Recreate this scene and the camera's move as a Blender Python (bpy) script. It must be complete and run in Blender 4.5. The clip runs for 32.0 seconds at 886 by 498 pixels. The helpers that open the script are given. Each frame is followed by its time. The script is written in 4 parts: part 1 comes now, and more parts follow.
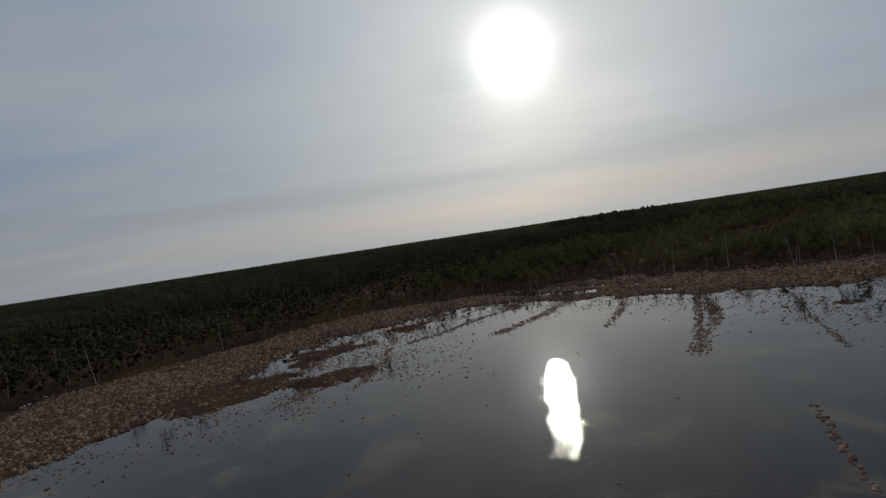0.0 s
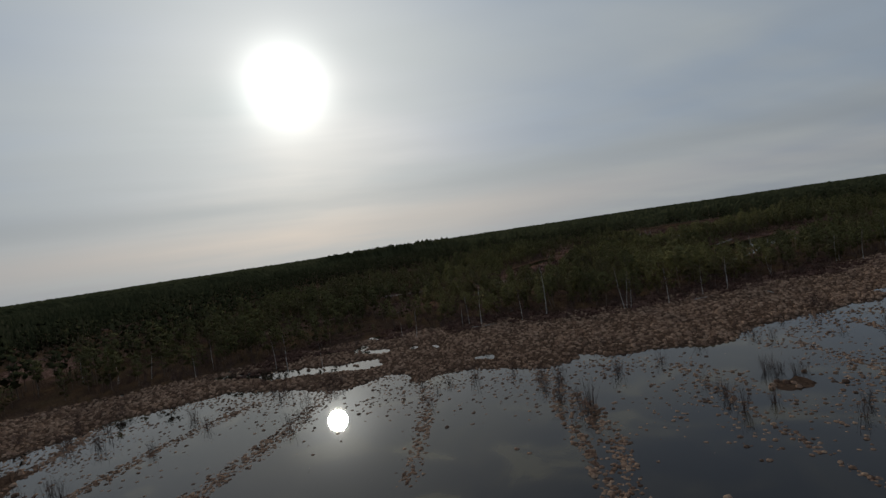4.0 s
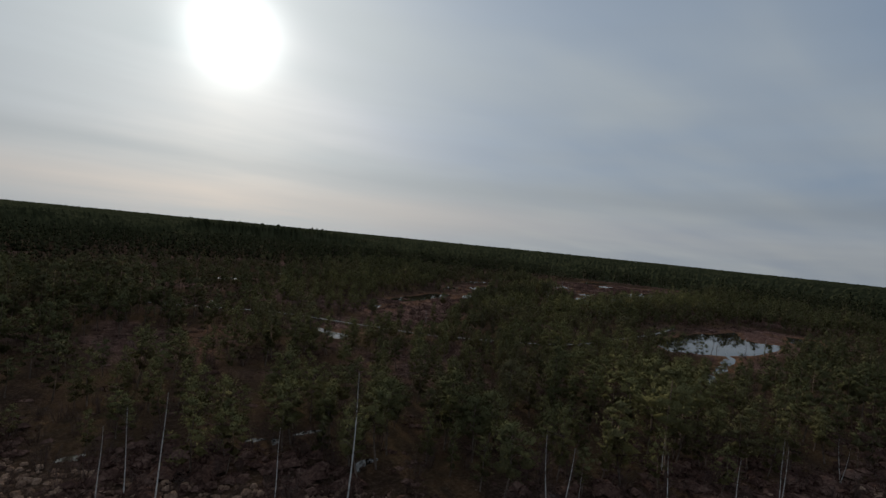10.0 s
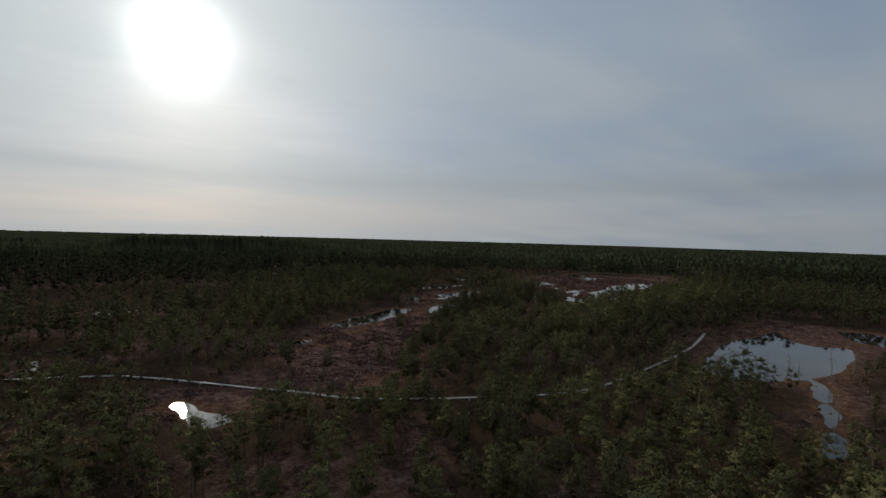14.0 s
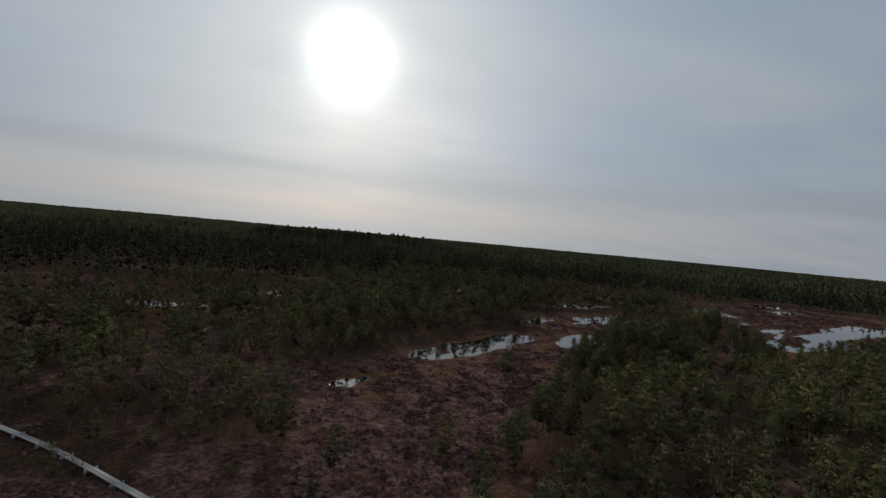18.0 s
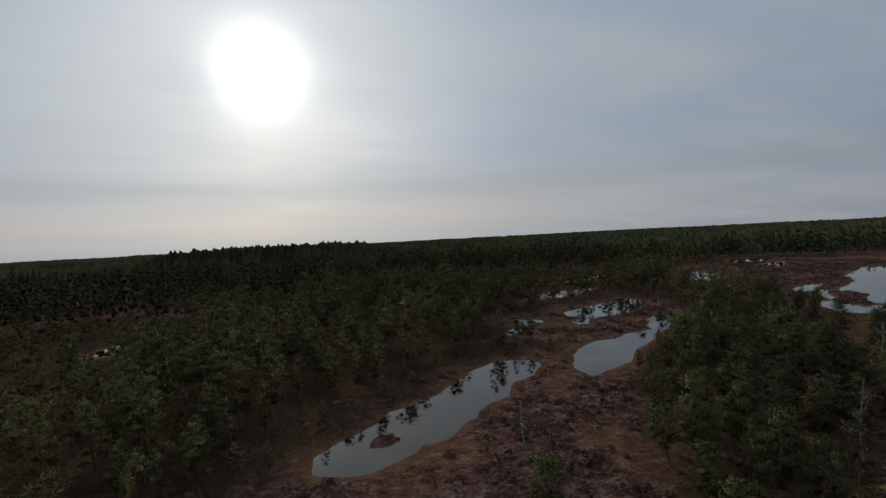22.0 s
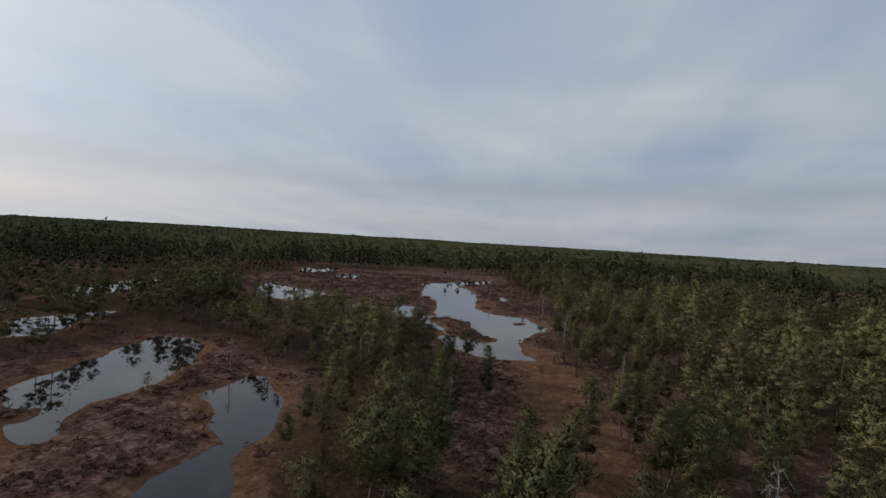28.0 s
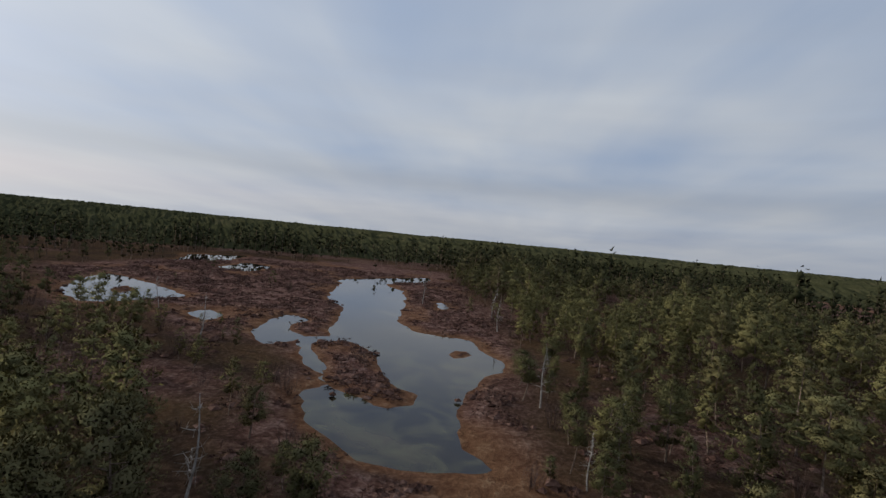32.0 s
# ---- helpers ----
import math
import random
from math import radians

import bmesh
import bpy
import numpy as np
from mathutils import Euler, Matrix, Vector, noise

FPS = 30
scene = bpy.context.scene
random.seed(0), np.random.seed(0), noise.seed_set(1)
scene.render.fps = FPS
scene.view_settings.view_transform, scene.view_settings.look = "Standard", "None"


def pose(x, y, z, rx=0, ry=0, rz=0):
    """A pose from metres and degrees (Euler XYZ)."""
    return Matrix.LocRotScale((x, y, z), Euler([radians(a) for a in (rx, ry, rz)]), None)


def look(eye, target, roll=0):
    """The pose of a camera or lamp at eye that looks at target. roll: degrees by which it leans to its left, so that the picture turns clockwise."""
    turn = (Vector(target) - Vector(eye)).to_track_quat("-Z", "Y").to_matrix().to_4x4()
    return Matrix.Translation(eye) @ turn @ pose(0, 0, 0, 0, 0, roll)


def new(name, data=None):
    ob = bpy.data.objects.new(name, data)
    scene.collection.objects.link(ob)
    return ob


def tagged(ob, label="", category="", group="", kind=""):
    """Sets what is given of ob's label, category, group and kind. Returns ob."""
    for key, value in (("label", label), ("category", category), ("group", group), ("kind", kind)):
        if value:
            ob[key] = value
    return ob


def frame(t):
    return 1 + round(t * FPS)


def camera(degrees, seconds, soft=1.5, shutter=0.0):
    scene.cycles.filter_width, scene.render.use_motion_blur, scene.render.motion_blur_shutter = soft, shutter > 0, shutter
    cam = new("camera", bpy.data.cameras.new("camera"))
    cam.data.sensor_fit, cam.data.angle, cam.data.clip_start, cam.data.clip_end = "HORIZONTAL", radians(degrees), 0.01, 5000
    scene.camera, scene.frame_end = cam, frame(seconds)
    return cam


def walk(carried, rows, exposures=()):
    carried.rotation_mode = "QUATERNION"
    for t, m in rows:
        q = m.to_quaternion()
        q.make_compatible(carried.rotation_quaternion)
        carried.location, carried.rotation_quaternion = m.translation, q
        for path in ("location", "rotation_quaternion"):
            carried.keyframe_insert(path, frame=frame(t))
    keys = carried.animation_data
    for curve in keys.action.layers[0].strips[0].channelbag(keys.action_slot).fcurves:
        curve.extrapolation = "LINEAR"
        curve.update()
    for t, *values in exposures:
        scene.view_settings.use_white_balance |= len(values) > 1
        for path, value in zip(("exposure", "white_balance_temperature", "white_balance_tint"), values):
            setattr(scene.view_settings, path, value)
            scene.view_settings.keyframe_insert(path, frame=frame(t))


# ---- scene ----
# rows: seconds, x, y, z, and Euler XYZ degrees
cam = camera(82.0, 32.0)
PATH = [
    (0, 7.62, 9.45, 16.88, 88.30, 8.59, -2.52),
    (0.5, 8.74, 16.20, 16.48, 88.23, 13.52, -8.83),
    (1, 10.02, 22.04, 16.22, 88.31, 12.62, -12.64),
    (1.5, 11.18, 26.57, 16.19, 88.34, 8.85, -13.54),
    (2, 12.49, 30.98, 16.39, 88.25, 4.57, -13.72),
    (2.5, 14.00, 35.54, 16.40, 88.25, 2.45, -14.39),
    (3, 16.14, 40.75, 16.27, 88.25, 4.49, -17.80),
    (3.5, 18.61, 45.89, 15.97, 88.28, 8.00, -23.06),
    (4, 21.16, 50.46, 15.77, 88.46, 8.57, -27.49),
    (4.5, 23.82, 54.41, 15.83, 88.45, 8.20, -31.32),
    (6.5, 36.30, 69.26, 16.95, 88.54, -0.26, -38.76),
    (7, 39.41, 72.30, 16.96, 88.55, -0.68, -40.39),
    (7.5, 42.62, 75.23, 16.97, 88.55, 0.97, -42.68),
    (8, 45.84, 78.20, 17.03, 88.53, 1.81, -44.68),
    (8.5, 48.82, 80.82, 17.08, 88.49, -1.84, -43.78),
    (9, 52.12, 83.72, 17.08, 88.62, -8.57, -38.53),
    (9.5, 55.02, 86.56, 17.13, 88.64, -8.25, -36.72),
    (10, 57.66, 90.18, 17.13, 88.73, -5.70, -36.86),
    (10.5, 60.20, 94.24, 17.32, 88.73, -3.18, -37.69),
    (11, 62.93, 97.96, 17.48, 88.66, -1.41, -38.30),
    (11.5, 65.80, 101.08, 17.55, 88.65, 0.23, -39.33),
    (12, 68.89, 103.99, 17.59, 88.63, 1.06, -40.63),
    (12.5, 71.67, 106.73, 17.60, 88.61, -0.37, -40.75),
    (13, 74.51, 109.39, 17.61, 88.69, -1.49, -40.50),
    (13.5, 77.25, 112.04, 17.61, 88.65, -1.31, -40.48),
    (15.5, 88.68, 122.98, 17.40, 88.55, -6.22, -37.14),
    (16, 92.04, 126.37, 17.11, 88.61, -8.95, -33.45),
    (16.5, 95.04, 129.75, 16.44, 88.57, -11.56, -29.36),
    (17, 97.64, 133.06, 15.98, 88.59, -9.98, -26.85),
    (17.5, 99.84, 136.49, 15.85, 88.53, -7.83, -25.30),
    (18, 101.75, 140.39, 15.90, 88.50, -5.24, -24.79),
    (18.5, 103.38, 144.26, 15.78, 88.48, -4.07, -24.20),
    (19, 104.71, 148.03, 15.38, 88.42, -4.27, -23.31),
    (19.5, 106.38, 151.74, 14.96, 88.42, -2.03, -23.69),
    (20, 108.45, 155.66, 14.62, 88.47, 0.76, -24.96),
    (20.5, 110.78, 159.46, 14.34, 88.47, 2.98, -27.17),
    (21, 112.86, 163.33, 14.18, 88.46, 2.65, -28.51),
    (21.5, 115.29, 167.27, 13.97, 88.50, 2.58, -29.88),
    (22, 118.20, 171.43, 13.62, 88.53, 3.00, -31.63),
    (22.5, 121.26, 175.47, 12.89, 88.55, 3.24, -33.39),
    (23, 124.65, 179.26, 11.96, 88.53, 6.27, -37.97),
    (23.5, 128.22, 182.74, 11.28, 88.63, 7.53, -43.12),
    (24, 131.98, 186.04, 10.88, 88.59, 8.91, -48.20),
    (24.5, 135.55, 189.42, 10.66, 88.54, 7.29, -52.37),
    (25, 138.83, 191.93, 10.44, 88.73, 8.13, -57.83),
    (25.5, 141.36, 194.58, 10.67, 88.79, 8.70, -63.69),
    (26, 143.02, 196.91, 10.99, 88.90, 8.13, -69.22),
    (26.5, 144.83, 198.06, 11.16, 88.96, 7.96, -74.35),
    (28.5, 153.10, 196.97, 12.41, 88.70, -5.02, -78.97),
    (29, 156.48, 196.97, 12.54, 88.68, -3.51, -79.79),
    (29.5, 160.33, 197.32, 12.48, 88.69, 0.05, -83.01),
    (30, 164.70, 197.40, 12.20, 88.73, 4.71, -87.62),
    (30.5, 168.68, 197.51, 11.59, 88.68, 2.74, -87.49),
    (31, 172.71, 197.74, 11.23, 88.55, -2.88, -86.21),
    (31.5, 176.54, 197.90, 10.97, 88.51, -4.29, -85.56),
    (32, 180.32, 198.09, 10.74, 88.42, -5.63, -84.37),
]
EXPOSURES = [(0.0, -0.44, 6600, 6), (4.0, -0.40, 6600, 6), (9.0, -0.36, 6450, 6), (13.0, -0.34, 6420, 6), (19.0, -0.33, 6450, 7), (23.0, -0.31, 6450, 7),
             (24.5, -0.15, 6450, 7), (26.0, 0.15, 6550, 9), (28.5, 0.24, 6550, 10), (32.0, 0.29, 6550, 11)]
walk(cam, [(r[0], pose(*r[1:])) for r in PATH], EXPOSURES)

# ---------------------------------------------------------------- sky and sun
SUN_AZ, SUN_EL = 12.9, 17.8          # degrees clockwise from +y, degrees up
SUN_DIR = Vector((math.sin(radians(SUN_AZ)) * math.cos(radians(SUN_EL)),
                  math.cos(radians(SUN_AZ)) * math.cos(radians(SUN_EL)), math.sin(radians(SUN_EL))))


class Nodes:
    """A short hand for building node trees."""

    def __init__(self, tree):
        self.tree = tree
        tree.nodes.clear()

    def add(self, kind, values=None, **props):
        n = self.tree.nodes.new(kind)
        for k, v in props.items():
            setattr(n, k, v)
        for k, v in (values or {}).items():
            if isinstance(v, bpy.types.NodeSocket):
                self.tree.links.new(v, n.inputs[k])
            else:
                n.inputs[k].default_value = v
        return n

    def math(self, op, a, b=0.0, c=0.0):
        return self.add("ShaderNodeMath", {0: a, 1: b, 2: c}, operation=op).outputs[0]

    def mix(self, f, a, b, blend="MIX"):
        n = self.add("ShaderNodeMix", {0: f, 6: a, 7: b}, data_type="RGBA", blend_type=blend)
        return n.outputs[2]

    def noise(self, vec, scale, detail=4.0, rough=0.55, dist=0.0):
        return self.add("ShaderNodeTexNoise", {"Vector": vec, "Scale": scale, "Detail": detail, "Roughness": rough, "Distortion": dist}).outputs[0]

    def ramp(self, f, *stops):
        n = self.add("ShaderNodeValToRGB", {0: f})
        e = n.color_ramp.elements
        while len(e) < len(stops):
            e.new(0.5)
        for el, (p, c) in zip(e, stops):
            el.position = p
            el.color = (*c, 1) if isinstance(c, tuple) else (c, c, c, 1)
        return n.outputs[0]


def rgb(r, g, b):
    return (r, g, b, 1.0)


def make_world():
    w = bpy.data.worlds.new("hazy_sky")
    scene.world = w
    w.use_nodes = True
    n = Nodes(w.node_tree)
    d = n.add("ShaderNodeTexCoord").outputs["Generated"]
    sep = n.add("ShaderNodeSeparateXYZ", {0: d})
    up = n.math("MAXIMUM", sep.outputs[2], 0.0)
    # thin high cloud, drawn out in streaks, laid on a flat layer
    k = n.math("DIVIDE", 1.0, n.math("ADD", up, 0.12))
    flat = n.add("ShaderNodeCombineXYZ", {0: n.math("MULTIPLY", sep.outputs[0], k), 1: n.math("MULTIPLY", sep.outputs[1], k), 2: 0.0}).outputs[0]
    turned = n.add("ShaderNodeMapping", {"Vector": flat, "Rotation": (0, 0, radians(-22)), "Scale": (0.32, 1.15, 1.0)}).outputs[0]
    streak = n.noise(turned, 1.3, 4.0, 0.45, 0.3)
    broad = n.noise(flat, 0.55, 3.0, 0.5, 0.2)
    veil = n.ramp(n.math("ADD", n.math("MULTIPLY", streak, 0.36), n.math("MULTIPLY", broad, 0.64)), (0.33, 0.0), (0.64, 1.0))
    # angle from the sun
    dot = n.add("ShaderNodeVectorMath", {0: d, 1: tuple(SUN_DIR)}, operation="DOT_PRODUCT").outputs["Value"]
    ang = n.math("MULTIPLY", n.math("ARCCOSINE", n.math("MINIMUM", dot, 0.99999)), 180 / math.pi)
    core = n.math("EXPONENT", n.math("MULTIPLY", n.math("POWER", n.math("DIVIDE", ang, 3.5), 2.0), -1.0))
    halo = n.math("EXPONENT", n.math("DIVIDE", ang, -15.0))
    wide = n.math("EXPONENT", n.math("DIVIDE", ang, -48.0))
    sky = n.add("ShaderNodeTexSky", sky_type="NISHITA", sun_disc=False, sun_elevation=radians(SUN_EL), sun_rotation=radians(SUN_AZ),
                air_density=1.0, dust_density=2.0, ozone_density=1.0).outputs[0]
    blue = n.mix(1.0, sky, rgb(0.012, 0.012, 0.013), "MULTIPLY")
    blue = n.mix(1.0, blue, rgb(0.124, 0.198, 0.332), "ADD")
    haze = n.mix(veil, blue, rgb(0.36, 0.40, 0.45))
    low = n.math("EXPONENT", n.math("MULTIPLY", up, -9.0))
    haze = n.mix(n.math("MULTIPLY", low, 0.55), haze, rgb(0.30, 0.315, 0.34))
    # layers of thin cloud that lie level above the horizon
    level = n.add("ShaderNodeMapping", {"Vector": d, "Scale": (1.1, 1.1, 17.0)}).outputs[0]
    layer = n.ramp(n.noise(level, 1.6, 4.0, 0.5, 0.25), (0.36, 0.0), (0.62, 1.0))
    near_ground = n.math("EXPONENT", n.math("MULTIPLY", up, -4.5))
    haze = n.mix(n.math("MULTIPLY", n.math("MULTIPLY", layer, near_ground), 0.32), haze, rgb(0.225, 0.245, 0.285))
    grey = n.math("DIVIDE", n.math("SUBTRACT", up, 0.10), 0.025)
    haze = n.mix(n.math("MULTIPLY", n.math("EXPONENT", n.math("MULTIPLY", n.math("MULTIPLY", grey, grey), -1.0)), 0.40), haze, rgb(0.21, 0.235, 0.275))
    strip = n.math("DIVIDE", n.math("SUBTRACT", up, 0.042), 0.032)
    warm = n.math("MULTIPLY", n.math("EXPONENT", n.math("MULTIPLY", n.math("MULTIPLY", strip, strip), -1.0)), n.math("EXPONENT", n.math("DIVIDE", ang, -22.0)))
    haze = n.mix(n.math("MINIMUM", n.math("MULTIPLY", warm, 1.0), 1.0), haze, rgb(0.60, 0.465, 0.39))
    def scaled(f, v):
        return n.add("ShaderNodeVectorMath", {0: v, 3: f}, operation="SCALE").outputs[0]
    glow = n.add("ShaderNodeVectorMath", {0: scaled(core, (1.45, 1.44, 1.40)), 1: scaled(halo, (0.47, 0.47, 0.452))}, operation="ADD").outputs[0]
    glow = n.add("ShaderNodeVectorMath", {0: glow, 1: scaled(wide, (0.225, 0.220, 0.202))}, operation="ADD").outputs[0]
    total = n.add("ShaderNodeVectorMath", {0: glow, 1: haze}, operation="ADD").outputs[0]
    bg = n.add("ShaderNodeBackground", {"Color": total, "Strength": 1.0})
    out = n.add("ShaderNodeOutputWorld", {"Surface": bg.outputs[0]})


make_world()
sun = new("sun", bpy.data.lights.new("sun", "SUN"))
sun.data.energy, sun.data.angle, sun.data.color = 1.85, radians(2.0), (1.0, 0.93, 0.82)
sun.matrix_world = look(SUN_DIR * 50, (0, 0, 0))


# ---------------------------------------------------------------- materials
def material(name, build):
    m = bpy.data.materials.new(name)
    m.use_nodes = True
    n = Nodes(m.node_tree)
    bsdf = n.add("ShaderNodeBsdfPrincipled")
    build(n, bsdf)
    n.add("ShaderNodeOutputMaterial", {"Surface": bsdf.outputs[0]})
    return m


def link(n, out, bsdf, name):
    n.tree.links.new(out, bsdf.inputs[name])


def position(n):
    return n.add("ShaderNodeNewGeometry").outputs["Position"]


def bump(n, bsdf, height, strength, distance):
    b = n.add("ShaderNodeBump", {"Height": height, "Strength": strength, "Distance": distance})
    link(n, b.outputs[0], bsdf, "Normal")


def ground_look(n, b):
    p = position(n)
    zone = n.add("ShaderNodeAttribute", attribute_name="zone")
    z = n.add("ShaderNodeSeparateColor", {0: zone.outputs["Color"]})
    wet, tan, heath = z.outputs[0], z.outputs[1], z.outputs[2]
    fine, mid, broad = n.noise(p, 3.4, 9, 0.72), n.noise(p, 1.0, 6, 0.65, 0.3), n.noise(p, 0.12, 4, 0.55)
    soil = n.ramp(fine, (0.3, (0.016, 0.011, 0.008)), (0.52, (0.058, 0.036, 0.025)), (0.72, (0.125, 0.085, 0.060)))
    moss = n.ramp(mid, (0.35, (0.123, 0.090, 0.041)), (0.6, (0.217, 0.123, 0.051)))
    base = n.mix(n.math("MULTIPLY", n.ramp(broad, (0.42, 0.0), (0.62, 1.0)), 0.22), soil, moss)
    purple = n.ramp(n.math("ADD", n.math("MULTIPLY", fine, 0.5), n.math("MULTIPLY", mid, 0.5)), (0.38, (0.036, 0.019, 0.015)), (0.50, (0.118, 0.064, 0.052)), (0.62, (0.27, 0.178, 0.150)))
    base = n.mix(heath, base, purple)
    # straw tone, darkened to paint in the shade of gaps between tussocks
    straw = n.ramp(fine, (0.3, (0.022, 0.014, 0.010)), (0.5, (0.072, 0.045, 0.032)), (0.72, (0.19, 0.125, 0.088)))
    base = n.mix(tan, base, straw)
    rust = n.ramp(n.math("ADD", n.math("MULTIPLY", fine, 0.45), n.math("MULTIPLY", mid, 0.55)), (0.36, (0.085, 0.040, 0.023)), (0.53, (0.168, 0.088, 0.049)), (0.68, (0.29, 0.19, 0.115)))
    base = n.mix(wet, base, rust)
    link(n, base, b, "Base Color")
    b.inputs["Roughness"].default_value = 0.95
    b.inputs["Specular IOR Level"].default_value = 0.0
    bump(n, b, n.math("ADD", n.math("MULTIPLY", fine, 0.7), mid), 1.0, 0.30)


def water_look(n, b):
    p = position(n)
    blot = n.noise(p, 0.16, 4, 0.5, 0.6)
    col = n.ramp(blot, (0.44, (0.008, 0.006, 0.006)), (0.56, (0.018, 0.014, 0.010)), (0.66, (0.060, 0.048, 0.026)))
    # weed and sunken moss show through the shallow end of the long pool
    near_end = n.ramp(n.math("DIVIDE", n.add("ShaderNodeVectorMath", {0: p, 1: (212.8, 200.7, 0.0)}, operation="DISTANCE").outputs["Value"], 20.0), (0.4, 1.0), (0.95, 0.0))
    weed = n.math("MULTIPLY", near_end, n.ramp(n.noise(p, 0.38, 3, 0.55, 0.8), (0.46, 0.0), (0.70, 1.0)))
    col = n.mix(weed, col, rgb(0.078, 0.072, 0.034))
    link(n, col, b, "Base Color")
    b.inputs["Roughness"].default_value = 0.015
    b.inputs["IOR"].default_value = 1.33
    # a light breeze ruffles the open middle of the flood; the pools and shores lie calm
    away = n.math("DIVIDE", n.add("ShaderNodeVectorMath", {0: p, 1: (14.0, 18.0, 0.0)}, operation="DISTANCE").outputs["Value"], 100.0)
    open_water = n.ramp(away, (0.30, 1.0), (0.48, 0.45), (0.60, 0.06), (0.72, 0.0))
    calm = n.math("MULTIPLY", n.ramp(n.noise(p, 0.09, 3, 0.5), (0.36, 0.6), (0.6, 1.0)), open_water)
    r = n.add("ShaderNodeMapping", {"Vector": p, "Scale": (1.0, 1.6, 1.0), "Rotation": (0, 0, 0.5)}).outputs[0]
    gust = n.ramp(n.noise(p, 2.6, 3, 0.65), (0.42, 0.12), (0.66, 1.0))
    ripple = n.math("MULTIPLY", n.noise(r, 5.0, 2, 0.6), gust)
    bump(n, b, n.math("MULTIPLY", ripple, n.math("ADD", calm, 0.002)), 1.0, 0.0075)


def needles_look(n, b):
    p = position(n)
    tree = n.add("ShaderNodeObjectInfo").outputs["Random"]
    island = n.add("ShaderNodeNewGeometry").outputs["Random Per Island"]
    patch = n.noise(p, 0.22, 2, 0.5)
    v = n.math("ADD", n.math("MULTIPLY", island, 0.12), n.math("ADD", n.math("MULTIPLY", patch, 0.6), n.math("MULTIPLY", tree, 0.26)))
    v = n.math("ADD", v, n.math("MULTIPLY", n.noise(p, 5.0, 3, 0.65), 0.3))
    col = n.ramp(v, (0.2, (0.043, 0.044, 0.022)), (0.6, (0.116, 0.112, 0.052)), (1.0, (0.235, 0.208, 0.085)))
    sallow = n.ramp(n.noise(p, 0.075, 3, 0.6), (0.50, 0.0), (0.66, 0.6))
    col = n.mix(sallow, col, rgb(0.105, 0.082, 0.050))
    link(n, col, b, "Base Color")
    # the sprays are open between their needles
    link(n, n.math("GREATER_THAN", n.noise(p, 13.0, 2, 0.6), 0.47), b, "Alpha")
    b.inputs["Roughness"].default_value = 0.75
    b.inputs["Specular IOR Level"].default_value = 0.0


# needles with the canopy's self-shade put into a darker colour
def shaded_needles_look(n, b):
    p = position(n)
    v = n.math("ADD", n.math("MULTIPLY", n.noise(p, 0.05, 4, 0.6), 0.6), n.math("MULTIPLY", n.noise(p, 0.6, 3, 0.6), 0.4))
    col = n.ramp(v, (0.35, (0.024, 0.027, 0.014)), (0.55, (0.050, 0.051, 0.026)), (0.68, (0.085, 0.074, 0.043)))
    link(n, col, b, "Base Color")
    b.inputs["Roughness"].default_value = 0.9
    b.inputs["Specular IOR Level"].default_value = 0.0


def pine_bark_look(n, b):
    p = position(n)
    v = n.noise(p, 6.0, 5, 0.65)
    link(n, n.ramp(v, (0.35, (0.085, 0.062, 0.05)), (0.6, (0.22, 0.165, 0.13)), (0.75, (0.36, 0.31, 0.27))), b, "Base Color")
    b.inputs["Roughness"].default_value = 0.9
    b.inputs["Specular IOR Level"].default_value = 0.0
    bump(n, b, v, 0.6, 0.02)


def birch_bark_look(n, b):
    p = n.add("ShaderNodeMapping", {"Vector": position(n), "Scale": (2.0, 2.0, 7.0)}).outputs[0]
    v = n.noise(p, 2.2, 4, 0.6)
    link(n, n.ramp(v, (0.36, (0.06, 0.05, 0.045)), (0.44, (0.55, 0.52, 0.48)), (0.8, (0.72, 0.70, 0.66))), b, "Base Color")
    b.inputs["Roughness"].default_value = 0.7


def twig_look(n, b):
    v = n.noise(position(n), 3.0, 3, 0.6)
    link(n, n.ramp(v, (0.35, (0.045, 0.028, 0.024)), (0.65, (0.13, 0.085, 0.07))), b, "Base Color")
    b.inputs["Roughness"].default_value = 0.85
    b.inputs["Specular IOR Level"].default_value = 0.1


def dead_wood_look(n, b):
    v = n.noise(position(n), 4.0, 4, 0.6)
    link(n, n.ramp(v, (0.35, (0.16, 0.14, 0.125)), (0.65, (0.42, 0.39, 0.36))), b, "Base Color")
    b.inputs["Roughness"].default_value = 0.85
    b.inputs["Specular IOR Level"].default_value = 0.1


def tussock_look(n, b):
    p = position(n)
    island = n.add("ShaderNodeNewGeometry").outputs["Random Per Island"]
    tree = n.add("ShaderNodeObjectInfo").outputs["Random"]
    fine = n.noise(p, 7.0, 4, 0.65)
    v = n.math("ADD", n.math("MULTIPLY", fine, 0.65), n.math("MULTIPLY", n.math("FRACT", n.math("ADD", island, tree)), 0.35))
    link(n, n.ramp(v, (0.25, (0.060, 0.037, 0.027)), (0.5, (0.23, 0.143, 0.100)), (0.75, (0.46, 0.315, 0.225))), b, "Base Color")
    b.inputs["Roughness"].default_value = 0.95
    b.inputs["Specular IOR Level"].default_value = 0.0
    bump(n, b, fine, 1.0, 0.16)


